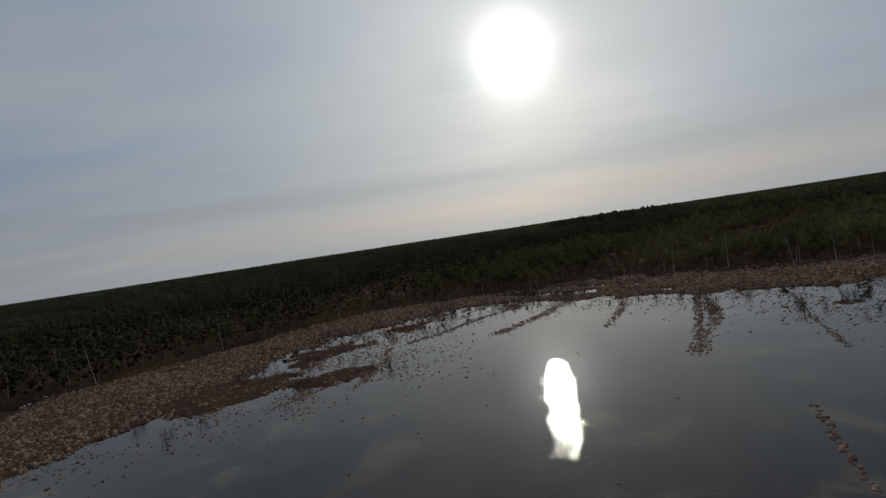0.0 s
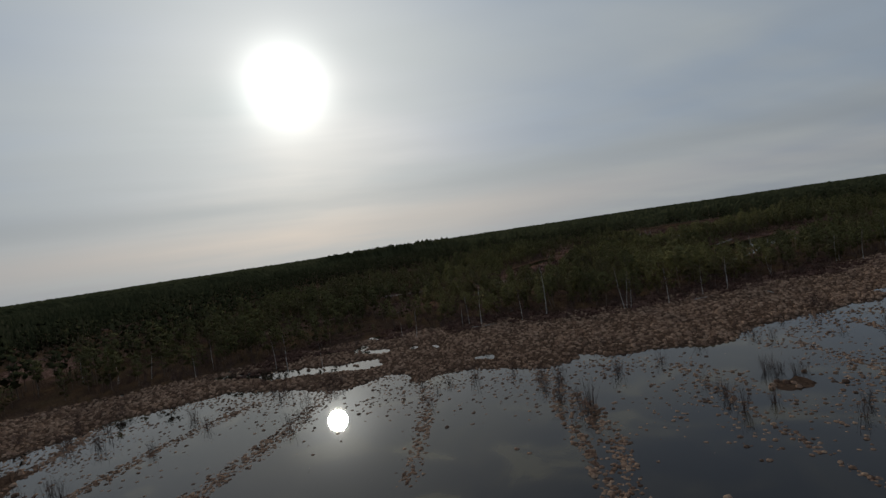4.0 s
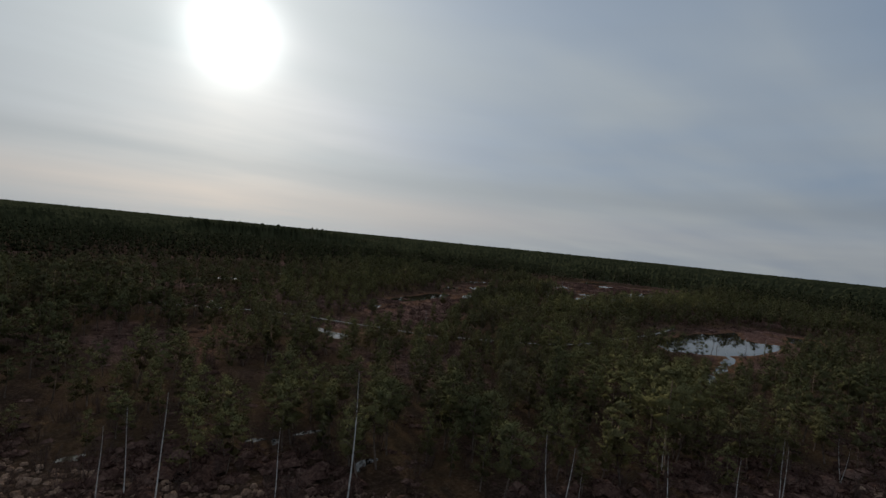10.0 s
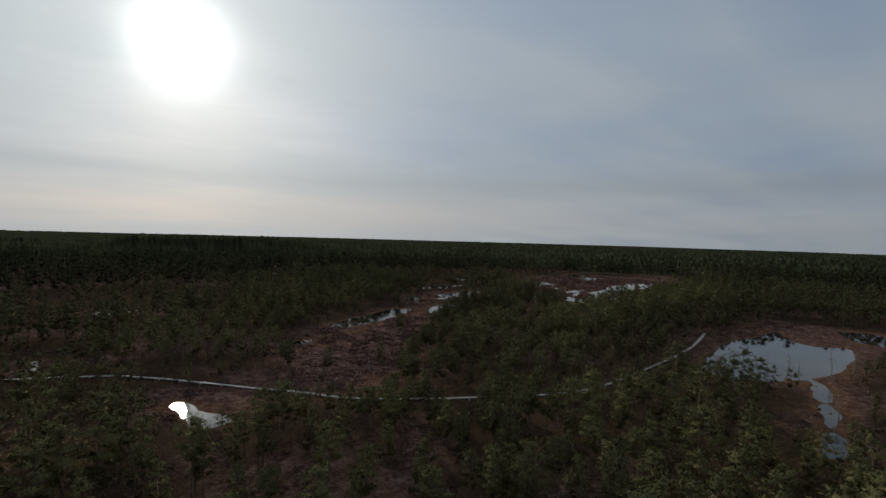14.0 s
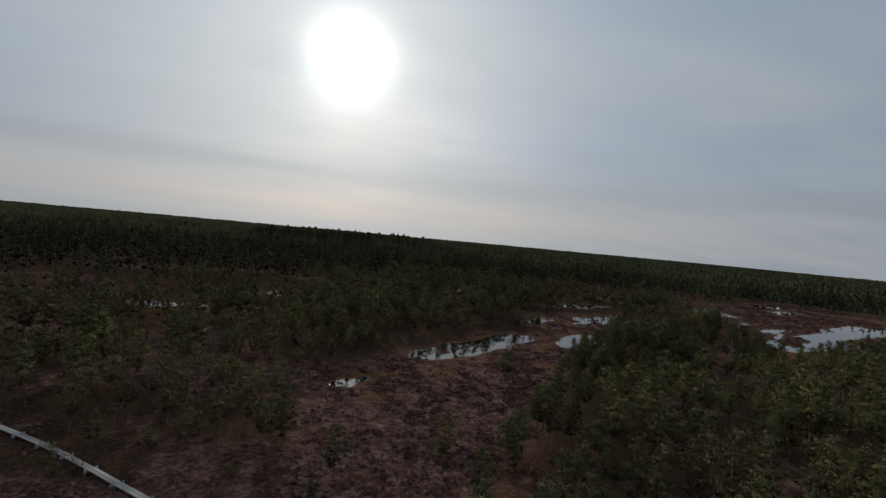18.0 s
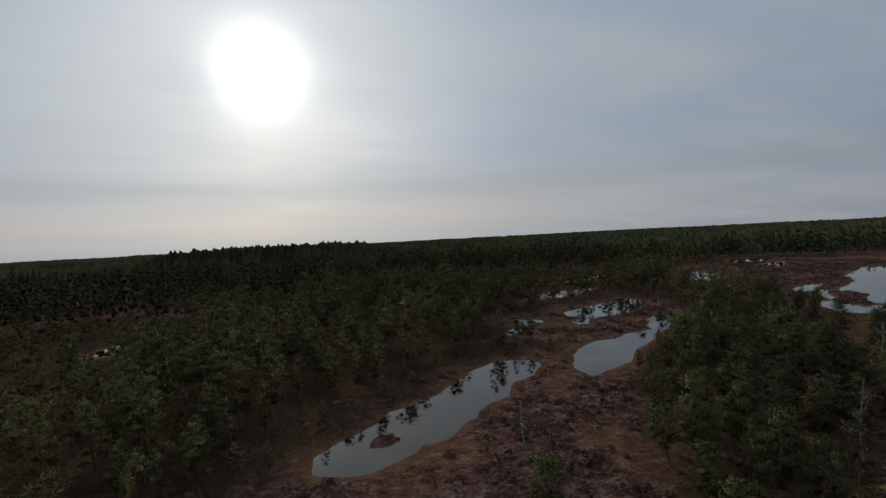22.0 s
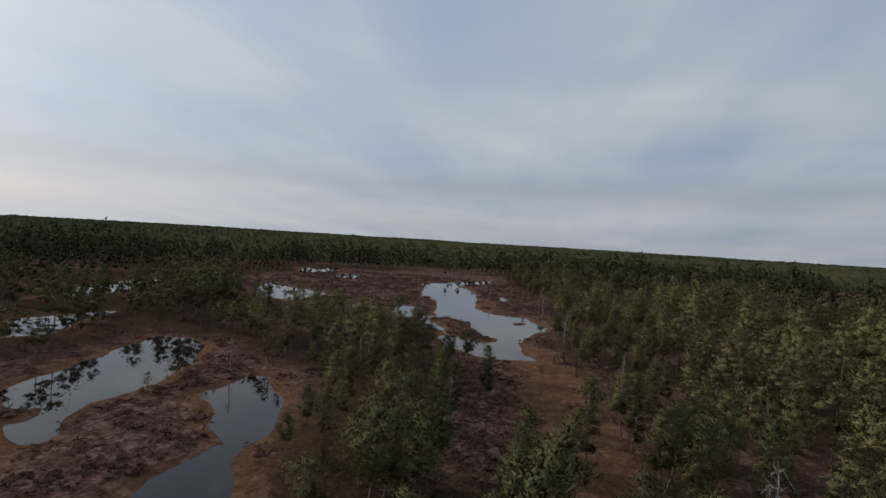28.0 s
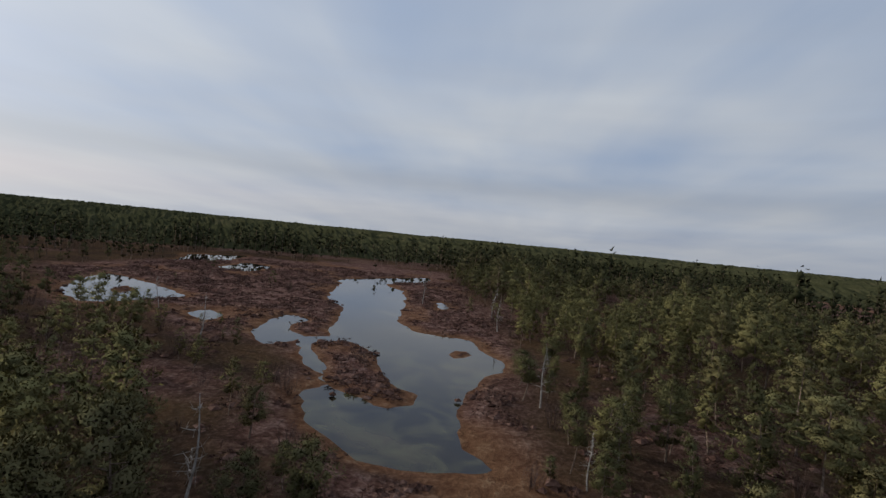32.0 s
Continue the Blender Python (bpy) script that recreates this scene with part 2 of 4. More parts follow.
def heather_look(n, b):
    p = position(n)
    island = n.add("ShaderNodeNewGeometry").outputs["Random Per Island"]
    v = n.math("ADD", n.math("MULTIPLY", n.noise(p, 4.0, 5, 0.7), 0.8), n.math("MULTIPLY", island, 0.2))
    link(n, n.ramp(v, (0.32, (0.026, 0.015, 0.012)), (0.52, (0.098, 0.055, 0.043)), (0.75, (0.22, 0.140, 0.110))), b, "Base Color")
    b.inputs["Roughness"].default_value = 0.95
    b.inputs["Specular IOR Level"].default_value = 0.0


def plank_look(n, b):
    p = position(n)
    rnd = n.add("ShaderNodeObjectInfo").outputs["Random"]
    isl = n.add("ShaderNodeNewGeometry").outputs["Random Per Island"]
    v = n.math("ADD", n.math("MULTIPLY", n.noise(p, 9.0, 5, 0.65), 0.6), n.math("MULTIPLY", n.math("FRACT", n.math("ADD", rnd, isl)), 0.4))
    link(n, n.ramp(v, (0.25, (0.17, 0.155, 0.14)), (0.7, (0.40, 0.375, 0.345))), b, "Base Color")
    b.inputs["Roughness"].default_value = 0.8


GROUND = material("bog_ground", ground_look)
WATER = material("bog_water", water_look)
NEEDLES = material("pine_needles", needles_look)
SHADED_NEEDLES = material("shaded_canopy", shaded_needles_look)
PINE_BARK = material("pine_bark", pine_bark_look)
BIRCH_BARK = material("birch_bark", birch_bark_look)
TWIG = material("birch_twigs", twig_look)
DEAD_WOOD = material("dead_wood", dead_wood_look)
TUSSOCK = material("dry_tussock", tussock_look)
HEATHER = material("heather", heather_look)
PLANK = material("weathered_plank", plank_look)


# ---------------------------------------------------------------- the plan
def hashed(i, j, seed):
    v = np.sin(i * 127.1 + j * 311.7 + seed * 74.7) * 43758.5453
    return v - np.floor(v)


def vnoise(x, y, scale, seed=0):
    """Smooth value noise from 0 to 1; scale is the size of a cell in metres."""
    x, y = np.asarray(x, float) / scale, np.asarray(y, float) / scale
    i, j = np.floor(x), np.floor(y)
    u, v = x - i, y - j
    u, v = u * u * (3 - 2 * u), v * v * (3 - 2 * v)
    a, b = hashed(i, j, seed), hashed(i + 1, j, seed)
    c, d = hashed(i, j + 1, seed), hashed(i + 1, j + 1, seed)
    return (a + (b - a) * u) * (1 - v) + (c + (d - c) * u) * v


def fbm(x, y, scale, seed=0, octaves=4):
    t, amp, tot = 0, 1.0, 0
    for o in range(octaves):
        t = t + amp * vnoise(x, y, scale / 2 ** o, seed + o)
        tot += amp
        amp *= 0.5
    return t / tot


def smooth(a, b, v):
    t = np.clip((v - a) / (b - a), 0, 1)
    return t * t * (3 - 2 * t)


def outline_distance(x, y, pts):
    """Signed distance to a closed outline, negative inside."""
    x, y = np.asarray(x, float), np.asarray(y, float)
    d2 = np.full(x.shape, 1e12)
    inside = np.zeros(x.shape, bool)
    for (ax, ay), (bx, by) in zip(pts, pts[1:] + pts[:1]):
        ex, ey = bx - ax, by - ay
        t = np.clip(((x - ax) * ex + (y - ay) * ey) / (ex * ex + ey * ey + 1e-9), 0, 1)
        d2 = np.minimum(d2, (x - ax - t * ex) ** 2 + (y - ay - t * ey) ** 2)
        cross = (ay > y) != (by > y)
        if ay != by:
            inside ^= cross & (x < (bx - ax) * (y - ay) / (by - ay) + ax)
    d = np.sqrt(d2)
    return np.where(inside, -d, d)


def line_distance(x, y, pts):
    d2 = np.full(np.shape(x), 1e12)
    for (ax, ay), (bx, by) in zip(pts, pts[1:]):
        ex, ey = bx - ax, by - ay
        t = np.clip(((x - ax) * ex + (y - ay) * ey) / (ex * ex + ey * ey + 1e-9), 0, 1)
        d2 = np.minimum(d2, (x - ax - t * ex) ** 2 + (y - ay - t * ey) ** 2)
    return np.sqrt(d2)


# flooded peat cutting under the start of the flight
FLOOD = [(-45.7, 40.7), (-22.9, 71.2), (-15.8, 89.2), (-15.4, 100.1), (-2.5, 111.5), (6.7, 118.4), (20.9, 118.1), (33.2, 109.8), (41.9, 103.5), (49.6, 96.5), (58.2, 91.3), (63.2, 86.1),
         (70, 83.1), (78.7, 81.9), (89.2, 81.3), (100.7, 79.1), (110.2, 83.1), (119, 80), (143.8, 56.8), (166.7, -75.3), (-108.9, -75.9)]
# the tree line along the cutting
TREE_LINE = [(-144.7, 14.4), (-56.1, 90.7), (-29.9, 115), (-24.2, 123.9), (-8.7, 134.9), (1.1, 138.2), (17, 135.3), (31.2, 133), (42.5, 134.2), (54.9, 131.3), (62.4, 124.4), (71.7, 119.4),
             (80.2, 110.8), (93.1, 106.9), (113, 99.6), (142.9, 95.8), (169.1, 87.4), (239.5, 56.5)]
# bog pools: outlines in plan
POOL_LONG = [(126.6, 201.0), (127.3, 202.8), (128.9, 203.1), (130.3, 204.3), (132.1, 205.4), (134.5, 207.1), (137.3, 208.1), (140.2, 208.9), (143.0, 210.9), (147.3, 213.0), (150.5, 214.3), (152.9, 213.0), (153.9, 211.3), (150.1, 208.5), (147.0, 207.7), (145.1, 206.3), (144.4, 204.5), (142.3, 204.4), (140.6, 204.1), (139.7, 202.3), (137.9, 203.1), (136.7, 201.9), (135.0, 201.1), (133.5, 201.1), (132.6, 200.2), (130.8, 199.3), (129.2, 199.1), (127.9, 200.1)]
POOL_SECOND = [(154.7, 205.7), (155.8, 208.1), (157.2, 209.6), (158.0, 211.0), (159.6, 212.0), (164.6, 213.3), (168.4, 213.9), (171.0, 214.4), (175.2, 214.2), (175.9, 212.9), (172.3, 211.3), (165.4, 208.8), (161.6, 206.3), (159.2, 205.3), (156.4, 204.8), (154.5, 204.8)]
POOL_THIRD = [(177.4, 232.0), (180.6, 232.7), (185.3, 233.2), (190.7, 235.2), (196.2, 235.9), (197.7, 233.5), (195.3, 229.8), (189.5, 226.2), (186.3, 225.9), (184.2, 224.9), (181.5, 225.0), (179.6, 225.2), (179.1, 226.4), (176.3, 225.3), (172.5, 222.4), (172.0, 223.1), (173.8, 226.2), (175.5, 227.5)]
POOL_SIDE = [(181.9, 219.9), (183.3, 219.8), (185.5, 219.3), (187.3, 219.1), (185.7, 217.3), (183.9, 215.4), (181.6, 213.5), (179.5, 212.5), (177.8, 212.9), (176.7, 212.6), (176.6, 214.0), (178.1, 216.1), (180.0, 217.3)]
POOL_TREED = [(160.9, 225.7), (162.7, 226.4), (165.0, 228.9), (168.4, 232.2), (169.9, 231.6), (170.8, 230.3), (168.5, 227.4), (166.3, 226.3), (163.8, 224.6), (162.2, 224.8), (160.9, 224.4)]
POOL_GREAT = [(279.3, 226.5), (287.8, 222.2), (302.4, 212.9), (291.6, 211.6), (279.0, 218.5), (270.1, 213.9), (255.3, 210.2), (239.8, 208.7), (234.0, 205.5), (233.3, 202.1), (233.0, 199.7), (229.1, 199.2), (225.6, 196.9), (222.2, 196.8), (218.9, 198.0), (215.2, 199.4), (211.0, 199.7), (208.2, 199.4), (205.8, 198.7), (204.1, 197.6), (203.1, 200.0), (203.0, 202.1), (203.3, 203.9), (206.3, 205.4), (207.9, 206.7), (211.6, 208.7), (212.9, 208.2), (215.4, 209.4), (218.6, 211.9), (222.3, 213.8), (225.9, 214.8), (227.8, 213.0), (233.5, 213.8), (245.8, 216.7), (253.8, 221.3), (265.7, 223.8)]
POOL_NORTH = [(233.3, 245.6), (242.4, 251.9), (251.0, 255.3), (250.2, 250.4), (246.1, 243.2), (239.9, 235.5), (236.4, 237.1), (231.8, 238.6), (230.7, 241.3)]
POOL_FAR = [(276.3, 252.5), (292.8, 253.9), (289.7, 245.5), (273.7, 243.7)]
POOL_SHALLOW = [(230.5, 229.5), (233.9, 228.7), (232.1, 225.5), (226.6, 224.6)]
POOL_BAY = [(225.7, 219.1), (231.8, 220.6), (236.5, 219.9), (234.5, 217.9), (228.9, 217.8), (225.8, 215.1), (222.3, 216.6)]
POOL_SMALL = [(259.5, 206.2), (261.9, 204.5), (255.0, 203.2), (250.9, 204.9)]
POOL_EAST = [(258.5, 182.5), (276.2, 175.0), (273.1, 173.9), (253.5, 182.3)]
POOL_BOARDWALK = [(155.1, 145.0), (164.7, 147.6), (180.7, 150.7), (186.0, 148.7), (200.1, 149.2), (189.6, 143.6), (187.8, 139.5), (192.8, 136.2), (183.3, 133.6), (173.6, 132.5), (165.6, 133.4), (161.1, 134.4), (154.8, 137.5), (151.2, 140.0)]
POOL_BEYOND = [(212.8, 142.2), (215.4, 136.3), (210.0, 132.0), (200.0, 131.5), (200.0, 136.9)]
POOL_CHANNEL = [(160.2, 133.0), (159.2, 131.8), (145.0, 127.7), (136.5, 125.7), (135.2, 124.0), (131.9, 125.7), (135.2, 126.6), (140.5, 127.2)]
POOL_HEATH = [(92.9, 169.8), (93.4, 169.9), (93.4, 167.1), (94.1, 165.4), (95.2, 164.5), (95.5, 162.7), (94.3, 162.3), (93.2, 162.4), (93.2, 164.5)]
PUDDLE_PATH = [(102.9, 168.9), (103.9, 169.3), (104.5, 166.7), (103.4, 166.3)]
PUDDLE_MOSS = [(107.9, 164.0), (108.7, 165.1), (109.4, 164.6), (108.5, 163.0), (107.2, 162.0), (106.6, 162.6)]
PUDDLE_HEATH = [(113.7, 190.7), (115.8, 192.3), (117.0, 191.9), (119.1, 193.0), (118.6, 192.1), (116.9, 191.0), (116.0, 190.0)]
PUDDLE_MOOR = [(120.6, 194.0), (121.5, 193.9), (121.3, 193.0), (120.5, 192.6)]
PUDDLE_THIN = [(111.9, 255.0), (115.6, 259.7), (119.5, 259.9), (118.1, 254.4), (114.1, 251.7)]
PUDDLE_WEST = [(153.8, 247.7), (156.0, 250.0), (157.6, 250.0), (155.4, 246.2), (153.5, 245.4)]
PUDDLE_EDGE = [(150.4, 236.1), (151.6, 237.8), (152.4, 237.4), (151.0, 235.0)]
PUDDLE_PINES = [(80.7, 192.6), (83.2, 200.8), (84.4, 199.5), (82.7, 192.6)]
POND_FAR_EAST = [(384, 75), (477, -14), (465, -25), (397, 26), (368, 77)]
POND_BIRCH = [(46.9, 134.5), (48.5, 136.5), (50.8, 135.2), (50.9, 132.1), (48.6, 131.8)]
POND_SEDGE = [(42.5, 127.1), (44.8, 126.6), (48.0, 123.0), (46.2, 120.2), (44.0, 122.3)]
POND_ROUND = [(51.2, 105.5), (52.1, 106.8), (53.7, 106.0), (54.0, 104.9), (53.0, 103.2)]
POND_SHORE = [(23.6, 132.7), (31.9, 126.6), (37.9, 121.3), (43.6, 118.3), (42.6, 114.8), (37.0, 118.0), (29.8, 123.3)]
POND_BANK = [(38.8, 117.7), (40.0, 118.9), (41.5, 114.6), (40.5, 113.7), (38.8, 115.1)]
POND_SKY = [(209, 266.8), (230, 277.3), (247.9, 274.2), (226.9, 265.2)]
POND_DISTANT = [(182.7, 249.4), (196.8, 255.6), (207.9, 251.4), (193.6, 245.8)]
POND_WEST = [(88.4, 239.2), (96.7, 241.9), (103.5, 237.4), (94.9, 234.7)]
POND_HORIZON = [(279.4, 263.7), (299.9, 271.9), (312.8, 263), (293.3, 257.9)]
PUDDLE_GLINT = [(48.9, 119.6), (50.2, 122.8), (50.7, 121.5), (49.4, 117.6)]
PUDDLE_STRAW = [(51.0, 115.6), (52.3, 118.6), (52.4, 116.2), (51.3, 114.4)]
PUDDLE_BANK = [(38.8, 129.9), (40.2, 132.6), (41.7, 133.6), (40.9, 129.0)]
PUDDLE_ALDER = [(42.4, 128.6), (45.3, 131.1), (47.1, 130.0), (45.3, 126.8), (43.2, 126.0)]
PUDDLE_SEDGE = [(49.3, 102.6), (50.9, 103.0), (51.7, 101.3), (50.1, 100.5)]
PUDDLE_EDGEWOOD = [(21.9, 118.9), (23.8, 119.6), (26.2, 117.1), (25.7, 115.3), (23.0, 116.3)]
POOLS = [PUDDLE_GLINT, PUDDLE_STRAW, PUDDLE_BANK, PUDDLE_ALDER, PUDDLE_SEDGE, PUDDLE_EDGEWOOD, POOL_LONG, POOL_SECOND, POOL_THIRD, POOL_SIDE, POOL_TREED, POOL_GREAT, POOL_NORTH, POOL_FAR, POOL_SHALLOW, POOL_BAY, POOL_SMALL, POOL_EAST, POOL_BOARDWALK, POOL_BEYOND, POOL_CHANNEL, POOL_HEATH, PUDDLE_PATH, PUDDLE_MOSS, PUDDLE_HEATH, PUDDLE_MOOR, PUDDLE_THIN, PUDDLE_WEST, PUDDLE_EDGE, PUDDLE_PINES, POND_FAR_EAST, POND_BIRCH, POND_SEDGE, POND_ROUND, POND_SHORE, POND_BANK, POND_SKY, POND_DISTANT, POND_WEST, POND_HORIZON]
# islands and spits of moss in the pools
SPIT = [(224.9, 213.0), (226.6, 210.8), (224.5, 207.9), (218.5, 205.7), (214.9, 203.9), (214.5, 201.5), (211.5, 201.4), (210.4, 203.7), (212.2, 206.2), (213.8, 208.1), (218.5, 209.9), (221.2, 211.5)]
HUMMOCK = [(130.8, 203.7), (132.6, 204.2), (133.6, 201.9), (132.2, 201.3), (130.5, 202.0)]
TONGUE = [(228.3, 201.4), (229.7, 199.3), (226.8, 198.5), (225.1, 200.3)]
ISLET = [(238.8, 244.4), (242.9, 245.4), (240.9, 242.6), (237.5, 242.1)]
MOUND = [(175.5, 227.6), (176.8, 227.5), (175.1, 225.8), (174.1, 225.7)]
ISLANDS = [SPIT, HUMMOCK, TONGUE, ISLET, MOUND]
# bars of tussocks left between the old cuttings: points of a line, half width
ROWS = [
    ([(62.2, 85.2), (56.9, 75), (53.1, 68.6), (49.4, 61.1), (47.6, 57.4)], 0.50),
    ([(43.7, 103.5), (39.7, 94.7), (35.8, 87.5), (32.2, 82.1)], 0.75),
    ([(53, 94.8), (47, 84), (43.7, 77.7), (38.4, 68.6)], 0.70),
    ([(53, 93.9), (48.6, 82.2), (45.8, 76.8), (40.3, 70.4), (35.5, 63.1)], 1.05),
    ([(35.1, 110.7), (28.3, 100.1), (21.9, 93.9), (17.3, 89.4)], 1.30),
    ([(27, 112.6), (16.9, 105.7), (10.4, 98.6), (3, 92.5)], 1.00),
    ([(74.2, 80), (70.1, 72.4), (64.4, 64.7)], 0.70),
    ([(-3.5, 108.9), (0.5, 98), (-0.7, 79), (-3.2, 70.8)], 0.80),
    ([(-1.1, 79.9), (-6.6, 74.5), (-12.3, 67.4)], 0.80),
    ([(85.6, 80.3), (79.8, 72.8), (72.5, 63.8)], 0.70),
    ([(-9.2, 100.9), (-10.6, 87.3), (-17.3, 74.8)], 0.90),
    ([(34.9, 46.3), (32.1, 40.6), (29.2, 34.8)], 0.32),
    ([(10.3, 119.2), (6.4, 109.5), (1.6, 103.4)], 0.90),
]
# low mats of sedge and moss just above the flood
MATS = [
    [(-11.9, 74.6), (-6.6, 76.4), (-1.1, 79.4), (-1.5, 81.3), (-6.3, 82.3), (-11.8, 79.2)],
    [(-15, 87.4), (-9.6, 91), (-4.8, 98.1), (-8.3, 100.9), (-15.6, 96.5)],
    [(-22.9, 71.2), (-16.4, 74.7), (-13.4, 82.9), (-20.4, 83.9), (-28, 76.9)],
    [(61.3, 74.1), (64, 74.6), (63.8, 72.3), (61.6, 71.8)],
    [(1.6, 103.4), (7.2, 107.7), (4.6, 110.4), (-1, 106.1)],
]
WALKWAY = [(70.7, 194.0), (78.1, 189.2), (88.5, 184.2), (91.1, 181.9), (94.0, 178.6), (96.4, 175.5), (99.1, 171.8), (101.3, 169.0), (103.4, 166.5), (105.4, 163.6), (106.9, 161.2), (109.0, 159.4), (112.0, 157.2), (115.2, 155.1), (118.5, 153.3), (122.3, 151.0), (125.0, 149.6), (130.1, 148.0), (135.1, 147.7), (141.4, 148.2), (147.7, 148.9), (157.4, 150.0), (168.6, 152.1), (182.7, 156.1)]
# open bog with few trees
OPEN_A = [(297, 133), (439, 48), (591, -122), (310, 93)]
OPEN_B = [(108.0, 193.3), (122.8, 200.6), (156.5, 203.6), (134.8, 182.0), (123.8, 171.9), (118.0, 165.5), (111.1, 160.7), (106.2, 162.0), (109.0, 166.3), (106.4, 171.7), (109.6, 178.7), (107.5, 185.2)]
OPEN_C = [(107.1, 187.4), (109.4, 193.2), (113.4, 195.4), (120.1, 195.7), (124.4, 201.1), (132.3, 206.4), (143.6, 211.5), (158.7, 209.4), (152.6, 198.4), (142.3, 191.9), (131.1, 184.3), (125.5, 178.3)]
OPEN_D = [(142.4, 210.2), (146.1, 214.0), (151.2, 214.9), (154.8, 213.1), (157.8, 211.6), (161.4, 213.6), (166.2, 213.9), (170.9, 215.3), (170.8, 230.5), (177.9, 231.7), (196.4, 230.0), (181.9, 214.6), (172.2, 211.8), (158.5, 204.8), (153.3, 203.4), (147.3, 199.9)]
OPEN_E = [(160.7, 225.9), (168.9, 234.3), (172.1, 231.2), (179.1, 234.0), (198.7, 237.6), (198.4, 230.7), (187.4, 215.1), (180.2, 213.4), (173.9, 213.8), (167.6, 212.9), (162.3, 209.8)]
OPEN_F = [(176.0, 202.2), (183.4, 203.0), (197.1, 202.3), (197.7, 198.5), (188.5, 193.5), (175.9, 194.5)]
OPEN_G = [(218.8, 212.8), (222.3, 218.3), (223.0, 225.2), (231.7, 232.1), (227.6, 242.4), (255.8, 267.4), (294.2, 244.6), (318.1, 243.8), (320.4, 210.9), (272.3, 202.0), (236.3, 196.7), (223.8, 195.7), (216.9, 196.4), (206.8, 195.0), (194.7, 195.7), (194.3, 198.2), (201.8, 199.9), (202.8, 204.1), (209.1, 207.2)]
OPEN_H = [(180.5, 200.1), (194.9, 198.9), (208.4, 196.5), (201.3, 194.1), (193.2, 190.2), (186.1, 188.4), (183.8, 189.3)]
OPEN_I = [(89.6, 175.0), (93.8, 175.0), (97.8, 172.6), (101.1, 168.0), (99.2, 162.0), (95.4, 161.6), (93.4, 160.7), (90.1, 163.9)]
OPEN_J = [(70.8, 151.8), (71.6, 161.0), (74.1, 171.2), (80.7, 170.8), (81.8, 165.1), (74.3, 156.8)]
OPEN_K = [(83.5, 142.4), (90.4, 148.9), (99.5, 152.1), (102.8, 151.9), (94.4, 146.2), (85.2, 140.2)]
OPEN_L = [(98.9, 140.8), (105.6, 149.1), (111.3, 153.8), (108.7, 149.2), (101.0, 140.9)]
OPEN_M = [(71.3, 193.2), (72.2, 201.1), (77.6, 199.7), (83.4, 197.8), (82.6, 190.8), (76.7, 189.5)]
OPEN_N = [(106.3, 163.3), (107.9, 166.3), (112.9, 166.9), (121.5, 167.7), (124.7, 165.7), (116.1, 161.7), (109.7, 160.7)]
OPEN_O = [(155.6, 147.0), (192.8, 154.6), (216.9, 154.0), (215.6, 140.4), (212.8, 130.1), (196.5, 127.6), (169.4, 130.8), (148.8, 127.7), (135.6, 123.4), (130.0, 125.7), (155.4, 132.7), (148.1, 139.5)]
OPEN_P = [(151.9, 181.6), (158.6, 181.5), (164.2, 180.4), (153.1, 175.5), (143.6, 173.2), (143.8, 175.9)]
OPEN_Q = [(257.1, 265.4), (304.9, 261.1), (308.1, 240.6), (237.2, 217.9), (225.1, 218.9), (227.6, 229.7), (227.0, 241.8)]
OPEN_R = [(207.7, 207.6), (200.1, 204.4), (194.0, 200.6), (195.0, 194.3), (201.0, 195.4), (210.2, 196.9), (204.0, 198.0), (201.4, 201.8)]
OPEN = [OPEN_A, OPEN_B, OPEN_C, OPEN_D, OPEN_E, OPEN_F, OPEN_G, OPEN_H, OPEN_I, OPEN_J, OPEN_K, OPEN_L, OPEN_M, OPEN_N, OPEN_O, OPEN_P, OPEN_Q, OPEN_R]
# the wet mossy channel that runs out of the long pool
STRIP = [(207.7, 199.3), (198.6, 195.7), (188.5, 194.5), (176.6, 193.7)]
# wide bog with scattered dwarf pines
THIN = [
    [(204, 212), (222, 217), (231, 232), (233, 248), (220, 244), (206, 228)],
    [(32.9, 217.3), (66.8, 219.9), (98.1, 223.1), (115.5, 227.3), (120.1, 247.4), (133.4, 259.5), (133.5, 268.5), (120.7, 278.3), (82.4, 277.5), (42.1, 257.7)],
    [(208.5, 256.5), (257.1, 256.3), (282.6, 282.7), (238.3, 295.1)],
]


CUT = TREE_LINE + [(260, -400), (-160, -400)]


def flood_distance(x, y):
    d = outline_distance(x, y, FLOOD) - 2.5 + (fbm(x, y, 6.0, 31) - 0.5) * 9.0
    for m in MATS:
        d = np.maximum(d, 0.8 - outline_distance(x, y, m) + (fbm(x, y, 3.0, 37) - 0.5) * 6.5)
    return d


def pool_distance(x, y):
    d = np.full(np.shape(x), 1e6)
    for p in POOLS:
        d = np.minimum(d, outline_distance(x, y, p) - (0.35 if len(p) > 6 else -0.2))
    for p in ISLANDS:
        d = np.maximum(d, -outline_distance(x, y, p))
    return d + (fbm(x, y, 3.0, 11) - 0.5) * 2.2


def open_distance(x, y):
    d = np.full(np.shape(x), 1e6)
    for p in OPEN:
        d = np.minimum(d, outline_distance(x, y, p))
    return d


def thin_distance(x, y):
    d = np.full(np.shape(x), 1e6)
    for p in THIN:
        d = np.minimum(d, outline_distance(x, y, p))
    return d + (fbm(x, y, 14.0, 33) - 0.5) * 12


def sinking(x, y):
    """How far the country falls away towards the horizon."""
    return 25 * smooth(600, 4500, np.hypot(x - 90, y - 120))



